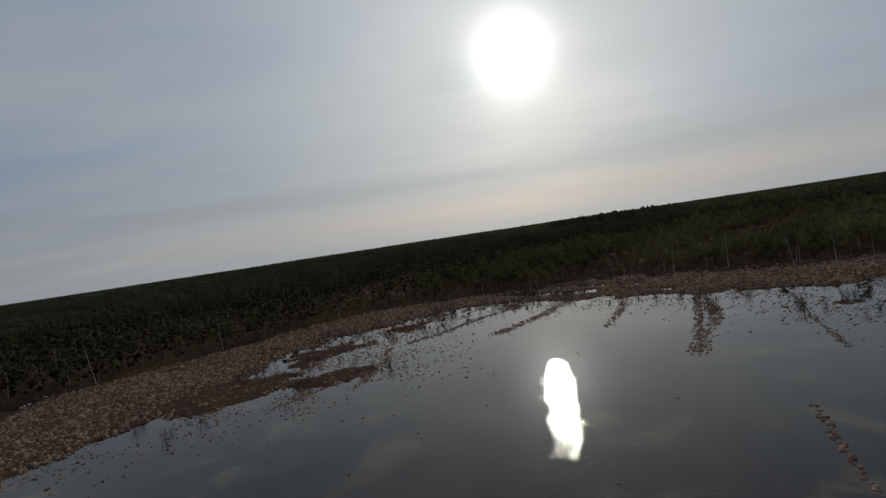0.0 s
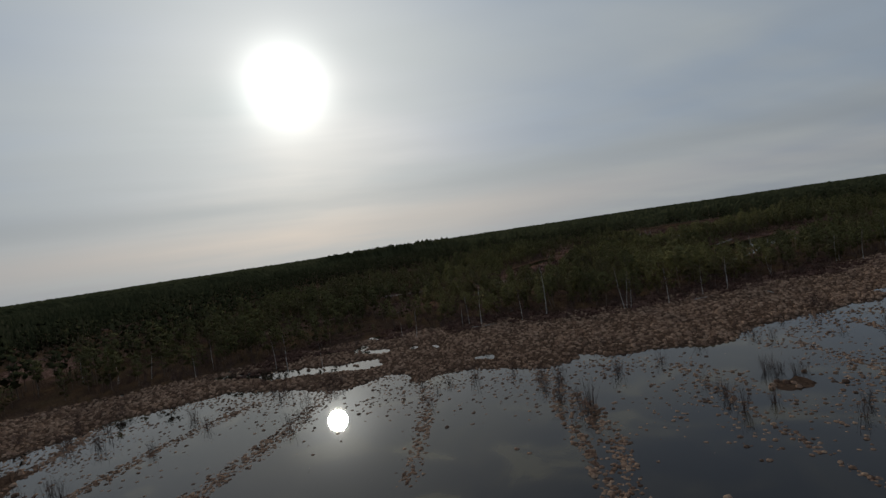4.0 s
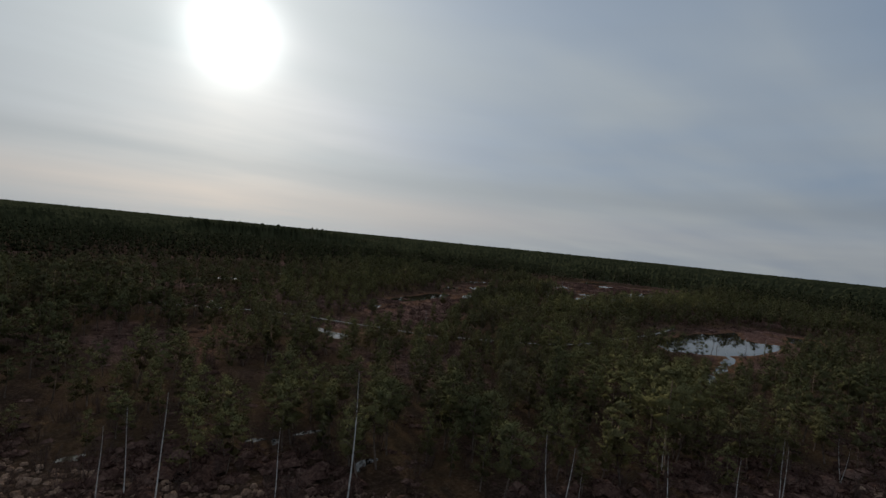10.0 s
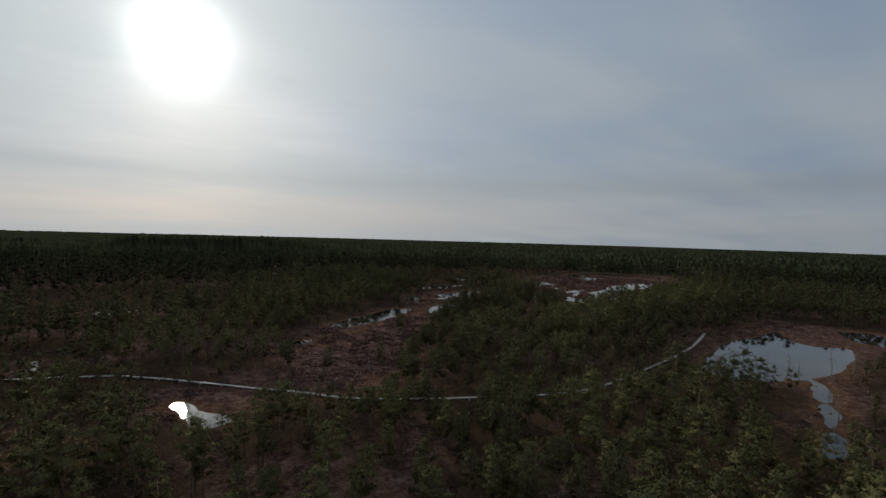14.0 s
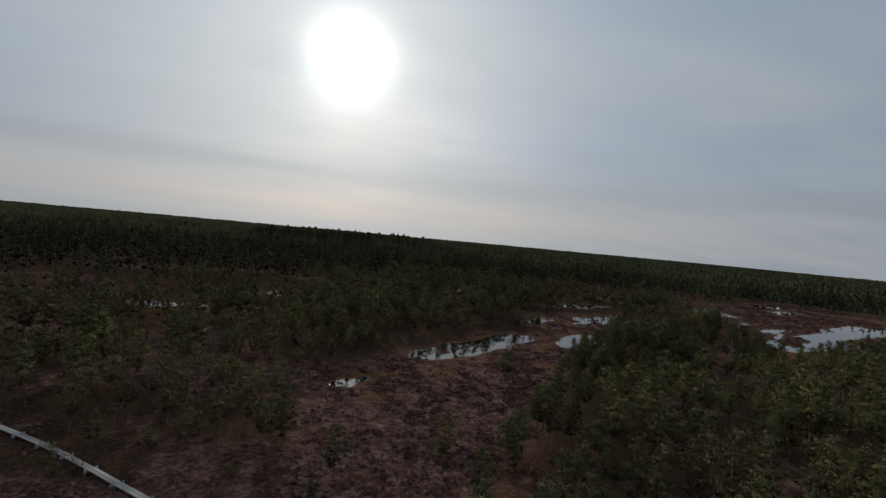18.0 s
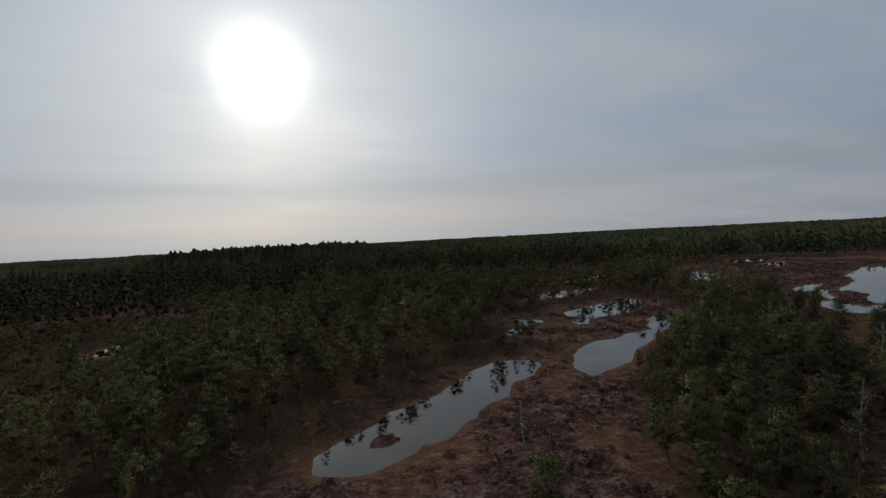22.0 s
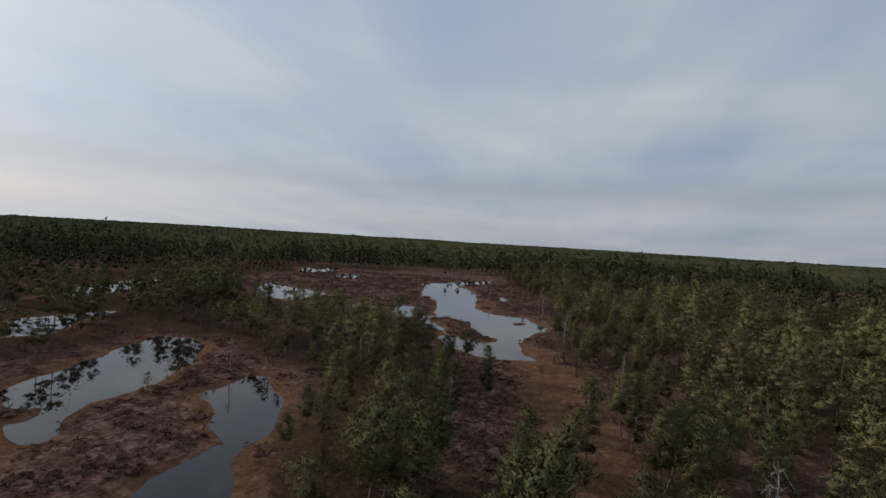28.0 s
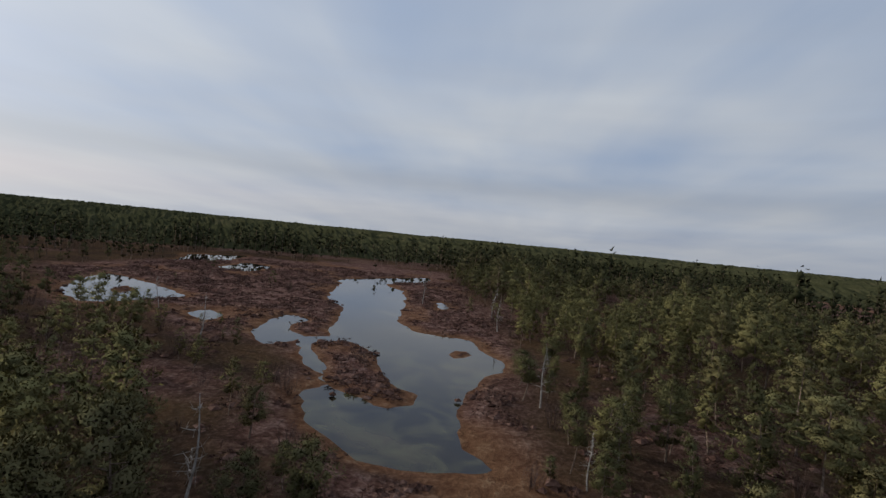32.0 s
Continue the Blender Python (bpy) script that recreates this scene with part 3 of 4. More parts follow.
def land(x, y):
    """Height of the ground, with the distances to water from which the zones are told."""
    f, p = flood_distance(x, y), pool_distance(x, y)
    h = 0.22 + 0.30 * (fbm(x, y, 9.0, 3) - 0.35) + 0.34 * (fbm(x, y, 1.7, 5, 3) - 0.45) * smooth(0, 3, np.minimum(f, p))
    h = np.maximum(h, 0.04)
    edge = outline_distance(x, y, CUT)
    hollow = smooth(-6, -1, edge) * smooth(14, 5, edge) * smooth(0.66, 0.72, fbm(x, y, 3.6, 83))
    h = h - 0.5 * hollow
    d = np.minimum(f, p)
    shore = np.clip(d * 0.13, -0.35, 2.0)
    h = np.minimum(h, shore)
    return h - sinking(x, y), f, p


# ---------------------------------------------------------------- mesh helpers
def mesh_from(name, verts, tris, mats, mat_index=None, smooth_faces=False, normals=None):
    """A mesh from arrays of corners and of triangles; normals, where given, turn the small leaves the way their crown faces."""
    verts, tris = np.asarray(verts, np.float32), np.asarray(tris, np.int32)
    me = bpy.data.meshes.new(name)
    me.vertices.add(len(verts))
    me.vertices.foreach_set("co", verts.ravel())
    me.loops.add(tris.size)
    me.loops.foreach_set("vertex_index", tris.ravel())
    me.polygons.add(len(tris))
    me.polygons.foreach_set("loop_start", np.arange(0, tris.size, tris.shape[1], dtype=np.int32))
    if mat_index is not None:
        me.polygons.foreach_set("material_index", np.asarray(mat_index, np.int32))
    me.polygons.foreach_set("use_smooth", np.full(len(tris), smooth_faces))
    for m in mats:
        me.materials.append(m)
    me.update(calc_edges=True)
    if normals is not None:
        a = me.attributes.new("custom_normal", "FLOAT_VECTOR", "POINT")
        a.data.foreach_set("vector", np.asarray(normals, np.float32).ravel())
    return me


def joined(pieces):
    """One pair of arrays out of many (verts, tris)."""
    vs, ts, n = [], [], 0
    for v, t in pieces:
        vs.append(v)
        ts.append(np.asarray(t) + n)
        n += len(v)
    return np.concatenate(vs), np.concatenate(ts)


def scattered(templates, kinds, x, y, z, turn, size, tall=None):
    """Copies of templates (verts, tris, face materials) at many places, as one pair of arrays."""
    vs, ts, ms, ns, n = [], [], [], [], 0
    tall = size if tall is None else tall
    for k, (v, t, m, *soft) in enumerate(templates):
        s = np.where(kinds == k)[0]
        if not len(s):
            continue
        c, sn = np.cos(turn[s])[:, None], np.sin(turn[s])[:, None]
        px = (v[None, :, 0] * c - v[None, :, 1] * sn) * size[s, None] + x[s, None]
        py = (v[None, :, 0] * sn + v[None, :, 1] * c) * size[s, None] + y[s, None]
        pz = v[None, :, 2] * tall[s, None] + z[s, None]
        vs.append(np.stack([px, py, pz], -1).reshape(-1, 3))
        ts.append((t[None] + (np.arange(len(s)) * len(v))[:, None, None] + n).reshape(-1, t.shape[1]))
        ms.append(np.tile(m, len(s)))
        n += len(s) * len(v)
        if soft:
            q = soft[0]
            ns.append(np.stack([q[None, :, 0] * c - q[None, :, 1] * sn, q[None, :, 0] * sn + q[None, :, 1] * c, np.tile(q[:, 2], (len(s), 1))], -1).reshape(-1, 3))
    made = np.concatenate(vs), np.concatenate(ts), np.concatenate(ms)
    return made + (np.concatenate(ns),) if ns else made


def tube(points, radii, sides=5):
    """A tapered tube along points, as verts and tris."""
    pts = [Vector(p) for p in points]
    vs, ts = [], []
    for i, p in enumerate(pts):
        d = (pts[min(i + 1, len(pts) - 1)] - pts[max(i - 1, 0)]).normalized()
        a = d.orthogonal().normalized()
        b = d.cross(a)
        for k in range(sides):
            w = 2 * math.pi * k / sides
            vs.append(p + (a * math.cos(w) + b * math.sin(w)) * radii[i])
    for i in range(len(pts) - 1):
        for k in range(sides):
            q, r = i * sides + k, i * sides + (k + 1) % sides
            ts += [(q, r, r + sides), (q, r + sides, q + sides)]
    return np.array(vs), np.array(ts)


def tuft(rng, centre, count, length, width, lift=0.25, level=0.8):
    """A clump of narrow leaves that fan out from a point, most of them lying level."""
    d = rng.normal(size=(count, 3))
    d[:, 2] = d[:, 2] * 0.7 + lift
    d /= np.linalg.norm(d, axis=1)[:, None]
    s = np.cross(d, rng.normal(size=(count, 3)) * (1 - level) + np.array([0, 0, level]))
    s /= np.linalg.norm(s, axis=1)[:, None] + 1e-9
    ln = length * rng.uniform(0.6, 1.25, (count, 1))
    a = centre + d * ln * 0.05 - s * width / 2
    b = centre + d * ln * 0.05 + s * width / 2
    c = centre + d * ln + s * width * rng.uniform(-0.5, 0.5, (count, 1))
    return np.stack([a, b, c], 1).reshape(-1, 3), np.arange(count * 3).reshape(-1, 3)


ICO = bmesh.new()
bmesh.ops.create_icosphere(ICO, subdivisions=1, radius=1.0)
ICO_V = np.array([v.co[:] for v in ICO.verts])
ICO_T = np.array([[v.index for v in f.verts] for f in ICO.faces])
ICO.free()
OCTA_V = np.array([(1, 0, 0), (0, 1, 0), (-1, 0, 0), (0, -1, 0), (0, 0, 1), (0, 0, -1)], float)
OCTA_T = np.array([(0, 1, 4), (1, 2, 4), (2, 3, 4), (3, 0, 4), (1, 0, 5), (2, 1, 5), (3, 2, 5), (0, 3, 5)])


def clump(rng, centre, size, flat=0.62, rough=0.35, coarse=False):
    """A ragged ball of needles, the inside of a bough."""
    v, t = (OCTA_V, OCTA_T) if coarse else (ICO_V, ICO_T)
    v = v * rng.uniform(1 - rough, 1 + rough, (len(v), 1)) * (size, size, size * flat)
    w = rng.uniform(0, 6.28)
    c, s = math.cos(w), math.sin(w)
    return v @ np.array([[c, s, 0], [-s, c, 0], [0, 0, 1]]) + centre, t


def bough(rng, c, r, flat, leaves, length, width, coarse, inside):
    """A cushion of needles: a small ragged inside and short leaves that stand out all round it. Also the way each point faces."""
    v, t = clump(rng, inside, r * (0.66 if coarse else 0.60), flat, 0.42, coarse)
    n = rng.normal(size=(leaves, 3))
    n[:, 2] = n[:, 2] * 0.9 + 0.25
    n /= np.linalg.norm(n, axis=1)[:, None]
    at = c + n * (r, r, r * flat) * rng.uniform(0.30, 1.18, (leaves, 1))
    d = rng.normal(size=n.shape) * 0.7 + n * 0.9 + (0, 0, 0.35)
    d /= np.linalg.norm(d, axis=1)[:, None]
    s = np.cross(d, n + rng.normal(size=n.shape) * 0.85)
    s /= np.linalg.norm(s, axis=1)[:, None] + 1e-9
    ln = length * rng.uniform(0.5, 1.3, (leaves, 1))
    w = np.stack([at - s * width / 2, at + s * width / 2, at + d * ln], 1).reshape(-1, 3)
    out = np.concatenate([(v - inside) / np.linalg.norm(v - inside, axis=1)[:, None], np.repeat(n + rng.normal(size=n.shape) * 0.22, 3, 0)])
    return (*joined([(v, t), (w, np.arange(leaves * 3).reshape(-1, 3))]), out)


def pine(seed, boughs, leaves, length, width, sides, bare=0.3, spread=1.5, limb_sides=0, coarse=False, point=1.0, puff=0.40):
    """A bog pine 6 m tall: verts and tris of the wood, and of the crown with the way it faces."""
    rng = np.random.default_rng(seed)
    top = 6.0
    bend = rng.normal(size=2) * 0.26
    def axis(h):
        t = h / top
        return np.array([bend[0] * math.sin(t * 2.6), bend[1] * math.sin(t * 3.1), h])
    lopside = rng.uniform(0, 6.28)
    steps = np.linspace(-0.15, top * 0.95, 6 if sides > 3 else 3)
    wood = [tube([axis(h) for h in steps], [0.075 * (1 - 0.88 * max(h, 0) / top) for h in steps], sides)]
    crown = []
    for i in range(boughs):
        u = (i + rng.uniform(0.1, 0.8)) / boughs
        w = i * 2.4 + rng.uniform(-0.6, 0.6)
        # wide in the lower middle, drawn in towards the rounded tip
        reach = spread * min(1.0, 0.6 + 1.6 * u) * max(1 - u ** (1.0 + point), 0.0) ** 0.6 * rng.uniform(0.35, 1.1) * (1 + 0.3 * math.cos(w - lopside))
        base = axis(top * (bare + (0.96 - bare) * u))
        tip = base + np.array([math.cos(w) * reach, math.sin(w) * reach, 0.32 * reach])
        r = spread * puff * (1 - 0.35 * u) * rng.uniform(0.65, 1.25)
        if limb_sides:
            wood.append(tube([base - (0, 0, 0.15), (base + tip) / 2 - (0, 0, 0.12), tip], [0.026, 0.017, 0.006], limb_sides))
        crown.append(bough(rng, base + (tip - base) * 0.78, r, 0.72, leaves, length, width, coarse, base + (tip - base) * 0.55))
    if limb_sides:
        # bare dead branches under the crown
        for i in range(7):
            w, h = rng.uniform(0, 6.28), top * bare * rng.uniform(0.35, 1.1)
            e = axis(h) + np.array([math.cos(w), math.sin(w), rng.uniform(-0.25, 0.2)]) * rng.uniform(0.35, 0.9)
            wood.append(tube([axis(h), e], [0.014, 0.003], 3))
    crown.append(bough(rng, axis(top * 0.95), spread * puff * 0.55, 1.2, max(leaves // 2, 3), length, width, coarse, axis(top * 0.90)))
    v, t = joined([c[:2] for c in crown])
    # each bough faces outward from itself, and the whole crown from its heart
    heart = v - np.array([0, 0, top * (0.5 + bare * 0.4)])
    heart /= np.linalg.norm(heart, axis=1)[:, None] + 1e-9
    n = np.concatenate([c[2] for c in crown]) * 0.55 + heart * 0.75 + (0, 0, 0.03)
    return joined(wood), (v, t, n / (np.linalg.norm(n, axis=1)[:, None] + 1e-9))


def wood_normals(v):
    """Outward from the stem, for the points of a trunk."""
    n = v * (1, 1, 0) + (1e-4, 0, 0)
    return n / np.linalg.norm(n, axis=1)[:, None]


def template(wood, crown):
    v, t = joined([wood, crown[:2]])
    return v, t, np.array([0] * len(wood[1]) + [1] * len(crown[1])), np.concatenate([wood_normals(wood[0]), crown[2]])


# ---------------------------------------------------------------- ground and water
def axis_steps(lo, hi, step, far_lo, far_hi):
    mid = np.arange(lo, hi + step / 2, step)
    grow = np.cumsum(step * 1.32 ** np.arange(1, 26))
    return np.concatenate([[far_lo], (lo - grow[grow < lo - far_lo])[::-1], mid, hi + grow[grow < far_hi - hi], [far_hi]])


def build_ground():
    xs, ys = axis_steps(-60, 310, 0.95, -4800, 4800), axis_steps(20, 290, 0.95, -4800, 4800)
    gx, gy = np.meshgrid(xs, ys)
    h, f, p = land(gx, gy)
    cut = outline_distance(gx, gy, CUT)
    o = open_distance(gx, gy)
    nx, ny = len(xs), len(ys)
    i = (np.arange(ny - 1)[:, None] * nx + np.arange(nx - 1)[None]).ravel()
    quads = np.stack([i, i + 1, i + nx + 1, i + nx], 1)
    me = mesh_from("ground", np.stack([gx, gy, h], -1).reshape(-1, 3), quads, [GROUND], smooth_faces=True)
    patch = fbm(gx, gy, 6.0, 21)
    wet = smooth(1.7, 0.1, p + (patch - 0.5) * 3.4) * 0.9
    strip = line_distance(gx, gy, STRIP)
    wet = np.maximum(wet, smooth(5.0, 1.5, strip + (patch - 0.5) * 4))
    wet = np.maximum(wet, smooth(0.58, 0.68, fbm(gx, gy, 9, 77)) * smooth(4, -2, o) * 0.7)
    tan = smooth(1.5, -1.0, cut + (patch - 0.5) * 5) * (1 - smooth(-6, -40, f))
    lane = (1 - smooth(0.32, 0.43, fbm(gx, gy, 13, 171, 3))) * smooth(20, 32, cut)
    heath = np.maximum(smooth(3.0, -2.0, o + (patch - 0.5) * 6), 0.75 * lane) * (1 - tan)
    col = np.stack([wet * (1 - tan), tan, heath, np.ones_like(wet)], -1).astype(np.float32)
    a = me.color_attributes.new("zone", "FLOAT_COLOR", "POINT")
    a.data.foreach_set("color", col.ravel())
    return tagged(new("ground", me), "brown peat bog ground with moss, heather and straw", "ground", kind="structure")


ground = build_ground()
wx, wy = np.meshgrid(np.linspace(-300, 480, 14), np.linspace(-120, 330, 10))
wi = (np.arange(9)[:, None] * 14 + np.arange(13)[None]).ravel()
water = tagged(new("water", mesh_from("water", np.stack([wx, wy, wx * 0], -1).reshape(-1, 3), np.stack([wi, wi + 1, wi + 15, wi + 14], 1), [WATER])),
               "dark still bog water that mirrors the hazy sky", "water", kind="structure")


# ---------------------------------------------------------------- pines
ROUTE = [(8.4, 10.7), (20.8, 52.1), (37.8, 72.3), (56.2, 88.6), (94.1, 132.2), (104.2, 145.7), (122, 180.9), (139, 193.8), (161.8, 198.6), (190.3, 198.4), (216.1, 197.9)]
SHAPES = [(0.26, 1.75, 1.2), (0.36, 1.7, 1.8), (0.14, 1.55, 0.9), (0.44, 1.9, 2.4), (0.18, 1.40, 0.7), (0.30, 1.85, 1.5)]
NEAR_PINES = [pine(100 + s, 26, 105, 0.19, 0.060, 6, b, w, 3, False, q, 0.36) for s, (b, w, q) in enumerate(SHAPES)]
EDGE_PINES = [pine(150 + s, 20, 60, 0.22, 0.085, 5, b, w, 3, False, q, 0.39) for s, (b, w, q) in enumerate(SHAPES)]
MID_PINES = [template(*pine(200 + s, 17, 34, 0.24, 0.11, 3, b, w, 0, True, q, 0.41)) for s, (b, w, q) in enumerate(SHAPES)]
OUTER_PINES = [template(*pine(250 + s, 10, 14, 0.36, 0.20, 3, b, w, 0, True, q, 0.48)) for s, (b, w, q) in enumerate(SHAPES)]
FAR_PINES = [template(*pine(300 + s, 4, 3, 0.7, 0.40, 3, 0.2, 1.6, 0, True, 0.8, 0.56)) for s in range(5)]


def spruce(seed):
    """A narrow dark conifer 6 m tall with drooping tiers."""
    rng = np.random.default_rng(seed)
    parts = []
    for k in range(6):
        low, high = 0.4 + 0.9 * k, 1.75 + 0.9 * k
        r = 1.15 * (1 - k / 6.6)
        ring = [(math.cos(a * 0.8976 + k) * r * q, math.sin(a * 0.8976 + k) * r * q, low + rng.uniform(-0.25, 0.2)) for a, q in enumerate(rng.uniform(0.55, 1.2, 7))]
        parts.append((np.array(ring + [(0, 0, min(high, 6.0))]), np.array([(a, (a + 1) % 7, 7) for a in range(7)])))
    v, t = joined(parts)
    n = v * (1, 1, 0.0) + (0, 0, 0.22)
    return tube([(0, 0, -0.2), (0, 0, 2.0)], [0.08, 0.06], 3), (v, t, n / np.linalg.norm(n, axis=1)[:, None])


TALL_PINES = [template(*spruce(s)) for s in range(6)]


def pine_places():
    rng = np.random.default_rng(7)
    cell = 2.7
    gx, gy = np.meshgrid(np.arange(-150, 440, cell), np.arange(40, 450, cell))
    x = (gx + rng.uniform(0, cell, gx.shape)).ravel()
    y = (gy + rng.uniform(0, cell, gx.shape)).ravel()
    x, y = x + (fbm(x, y, 7, 141) - 0.5) * 3.5, y + (fbm(x, y, 7, 143) - 0.5) * 3.5
    r = np.hypot(x - 90, y - 120)
    ok = (r < 305)
    x, y = x[ok], y[ok]
    h, f, p = land(x, y)
    o, cut = open_distance(x, y), outline_distance(x, y, CUT)
    d = line_distance(x, y, ROUTE)
    clear = smooth(0.22, 0.40, fbm(x, y, 30, 41, 3))
    # closed pine wood round the later part of the flight
    closed = smooth(32, 16, line_distance(x, y, [(126.5, 179.1), (142.2, 184.3), (165.1, 182.7), (223.2, 175.2), (287.1, 170.9)]))
    closed = np.maximum(closed, smooth(11, 6, line_distance(x, y, [(142.9, 198.5), (170.7, 203.7), (195.8, 207.6), (211.9, 212.8)])))
    closed = np.maximum(closed, smooth(26, 14, line_distance(x, y, [(109.1, 148.2), (132.7, 165.5), (141.8, 178.3)])))
    closed = np.maximum(closed, smooth(15, 8, line_distance(x, y, [(117, 210), (133.5, 217.1), (151.5, 226.7), (168.7, 238.8), (186.4, 245.3)])))
    for grown, half in (([(97, 196), (104, 197), (109, 201), (118, 205)], 11), ([(101, 135), (112, 136), (118, 129), (124, 118)], 17), ([(123, 165), (146, 175), (149, 163), (179, 167)], 16), ([(86, 191), (94, 189), (104, 187)], 9)):
        closed = np.maximum(closed, smooth(half, half * 0.6, line_distance(x, y, grown)))
    closed = np.maximum(closed, smooth(34, 24, cut) * smooth(135, 120, y) * smooth(70, 90, x))
    clear = np.maximum(clear, closed)
    dense = 0.55 + 0.40 * clear
    # groves with bare lanes of heath between them
    grove = np.maximum(smooth(0.36, 0.47, fbm(x, y, 13, 171, 3)), smooth(34, 24, cut) * smooth(135, 120, y))
    dense = dense * np.where(closed > 0.5, 1.0, 0.34 + 0.66 * grove)
    th = thin_distance(x, y)
    dense = np.where(th < 0, dense * 0.6, dense)
    dense = np.where(o < 0, 0.03 + 0.12 * smooth(-3, 0, o), dense)
    dense = np.where((line_distance(x, y, WALKWAY) < 1.6) | (outline_distance(x, y, OPEN_R) < 1.5), 0, dense)
    dense = np.where((p < 2.0) | (f < 3) | (cut < 0.5), 0, dense)
    dense = np.where((p < 2.6) & (p > 0.5), dense * 0.3, dense)
    dense = np.where(d > 95, dense * 0.8, dense)
    dense = np.where(closed > 0.5, 0.72 + 0.24 * smooth(0.36, 0.46, fbm(x, y, 8, 173, 3)), dense) * (o >= 0) * (p >= 2.0) * (f >= 3) * (cut >= 0.5) * (line_distance(x, y, WALKWAY) > 1.6) + dense * (o < 0)
    dense = dense * (0.12 + 0.88 * smooth(1.2, 4.5, cut + (fbm(x, y, 9, 95) - 0.5) * 6))
    keep = rng.uniform(size=len(x)) < dense
    grove, path = grove[keep], line_distance(x, y, WALKWAY)[keep]
    bank, x, y, h, o, d, clear, th = p[keep], x[keep], y[keep], h[keep], o[keep], d[keep], clear[keep], th[keep]
    size = (0.52 + 0.50 * rng.uniform(size=len(x)) ** 1.2) * (0.74 + 0.26 * clear) * (0.68 + 0.62 * fbm(x, y, 14, 67))
    size = np.where(o < 0, size * rng.uniform(0.35, 0.8, len(x)), size)
    size = np.where(d > 85, size * 1.2, size * (1 + 0.18 * smooth(20, 36, d) * smooth(140, 170, y)))
    size = size * (0.78 + 0.16 * grove + 0.25 * rng.uniform(size=len(x)) ** 3)
    size = size * (0.62 + 0.38 * smooth(2, 10, bank))
    # low growth beside the boardwalk and round the open bog
    size = size * (0.62 + 0.38 * smooth(2, 12, path)) * np.where(o > 0, 0.80 + 0.20 * smooth(0, 8, o), 1.0)
    size = np.where(th < 0, size * 0.7, size)
    # stands of tall pine and spruce on firmer ground round the bog
    stand = smooth(10, 60, outline_distance(x, y, [(-160, 160), (-20, 175), (60, 330), (130, 380), (400, 500), (400, -50), (-160, -50)]))
    size = size * (1 + 0.14 * smooth(13, 8, line_distance(x, y, [(142.9, 196.7), (159.9, 195.7), (174.6, 195.6)])))
    size = np.where((closed[keep] > 0.5) & (bank > 5) & (x < 190), np.maximum(size, 0.62), size)
    size = np.where(stand > 0.3, np.clip(size, 0.75, 1.02), size) * (1 + 0.35 * stand)
    return x, y, h, d, size, stand, rng


px, py, ph, pd, psize, pstand, prng = pine_places()
pturn = prng.uniform(0, 6.28, len(px))
ptall = psize * prng.uniform(0.9, 1.2, len(px))
psize = psize * prng.uniform(1.0, 1.32, len(px))
rank = np.argsort(pd)
near = np.zeros(len(px), bool)
near[rank[:300]] = True
mid = ~near & (pd < 34)
outer = ~near & (pd >= 34) & (pd < 85)
tall = ~near & ~mid & (pstand > 0.25)
outer &= ~tall
far = ~near & (pd >= 85) & ~tall
PINE_LABELS = ["olive-green bog pine with a slender grey trunk", "olive-green bog pine with an uneven rounded crown", "slim bog pine with a narrow green crown",
               "bog pine with a bare lower trunk and flat crown", "young bog pine with branches low to the ground", "bog pine with a bent trunk and loose crown"]
pine_meshes = [(mesh_from("trunk", *w, [PINE_BARK], smooth_faces=True), mesh_from("crown", *c[:2], [NEEDLES], smooth_faces=True, normals=c[2])) for w, c in NEAR_PINES + EDGE_PINES]
for i in rank[:300]:
    k = int(prng.integers(6))
    ob = tagged(new("pine_tree"), PINE_LABELS[k], "tree", "pines of the bog")
    ob.matrix_world = Matrix.LocRotScale((px[i], py[i], ph[i]), Euler((0, 0, pturn[i])), (psize[i], psize[i], ptall[i]))
    for nm, me in zip(("trunk", "crown"), pine_meshes[k if px[i] > 125 else k + 6]):
        new(nm, me).parent = ob
# spruce is naturally darker; tall and distant wood also carry shade in their colour
for nm, sel, temps, needles, lab in (("pine_wood", mid, MID_PINES, NEEDLES, "dense olive-green bog pines with slender trunks"), ("outer_pine_wood", outer, OUTER_PINES, NEEDLES, "olive-green bog pines standing close together"), ("tall_pine_wood", tall, TALL_PINES, SHADED_NEEDLES, "tall dark pines and spruces on firm ground"), ("distant_pine_wood", far, FAR_PINES, SHADED_NEEDLES, "distant dark green pine wood on the bog")):
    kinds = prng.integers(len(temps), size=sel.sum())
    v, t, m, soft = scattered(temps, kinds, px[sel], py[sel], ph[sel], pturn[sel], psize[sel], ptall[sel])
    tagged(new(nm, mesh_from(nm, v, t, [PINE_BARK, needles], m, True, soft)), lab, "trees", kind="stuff")


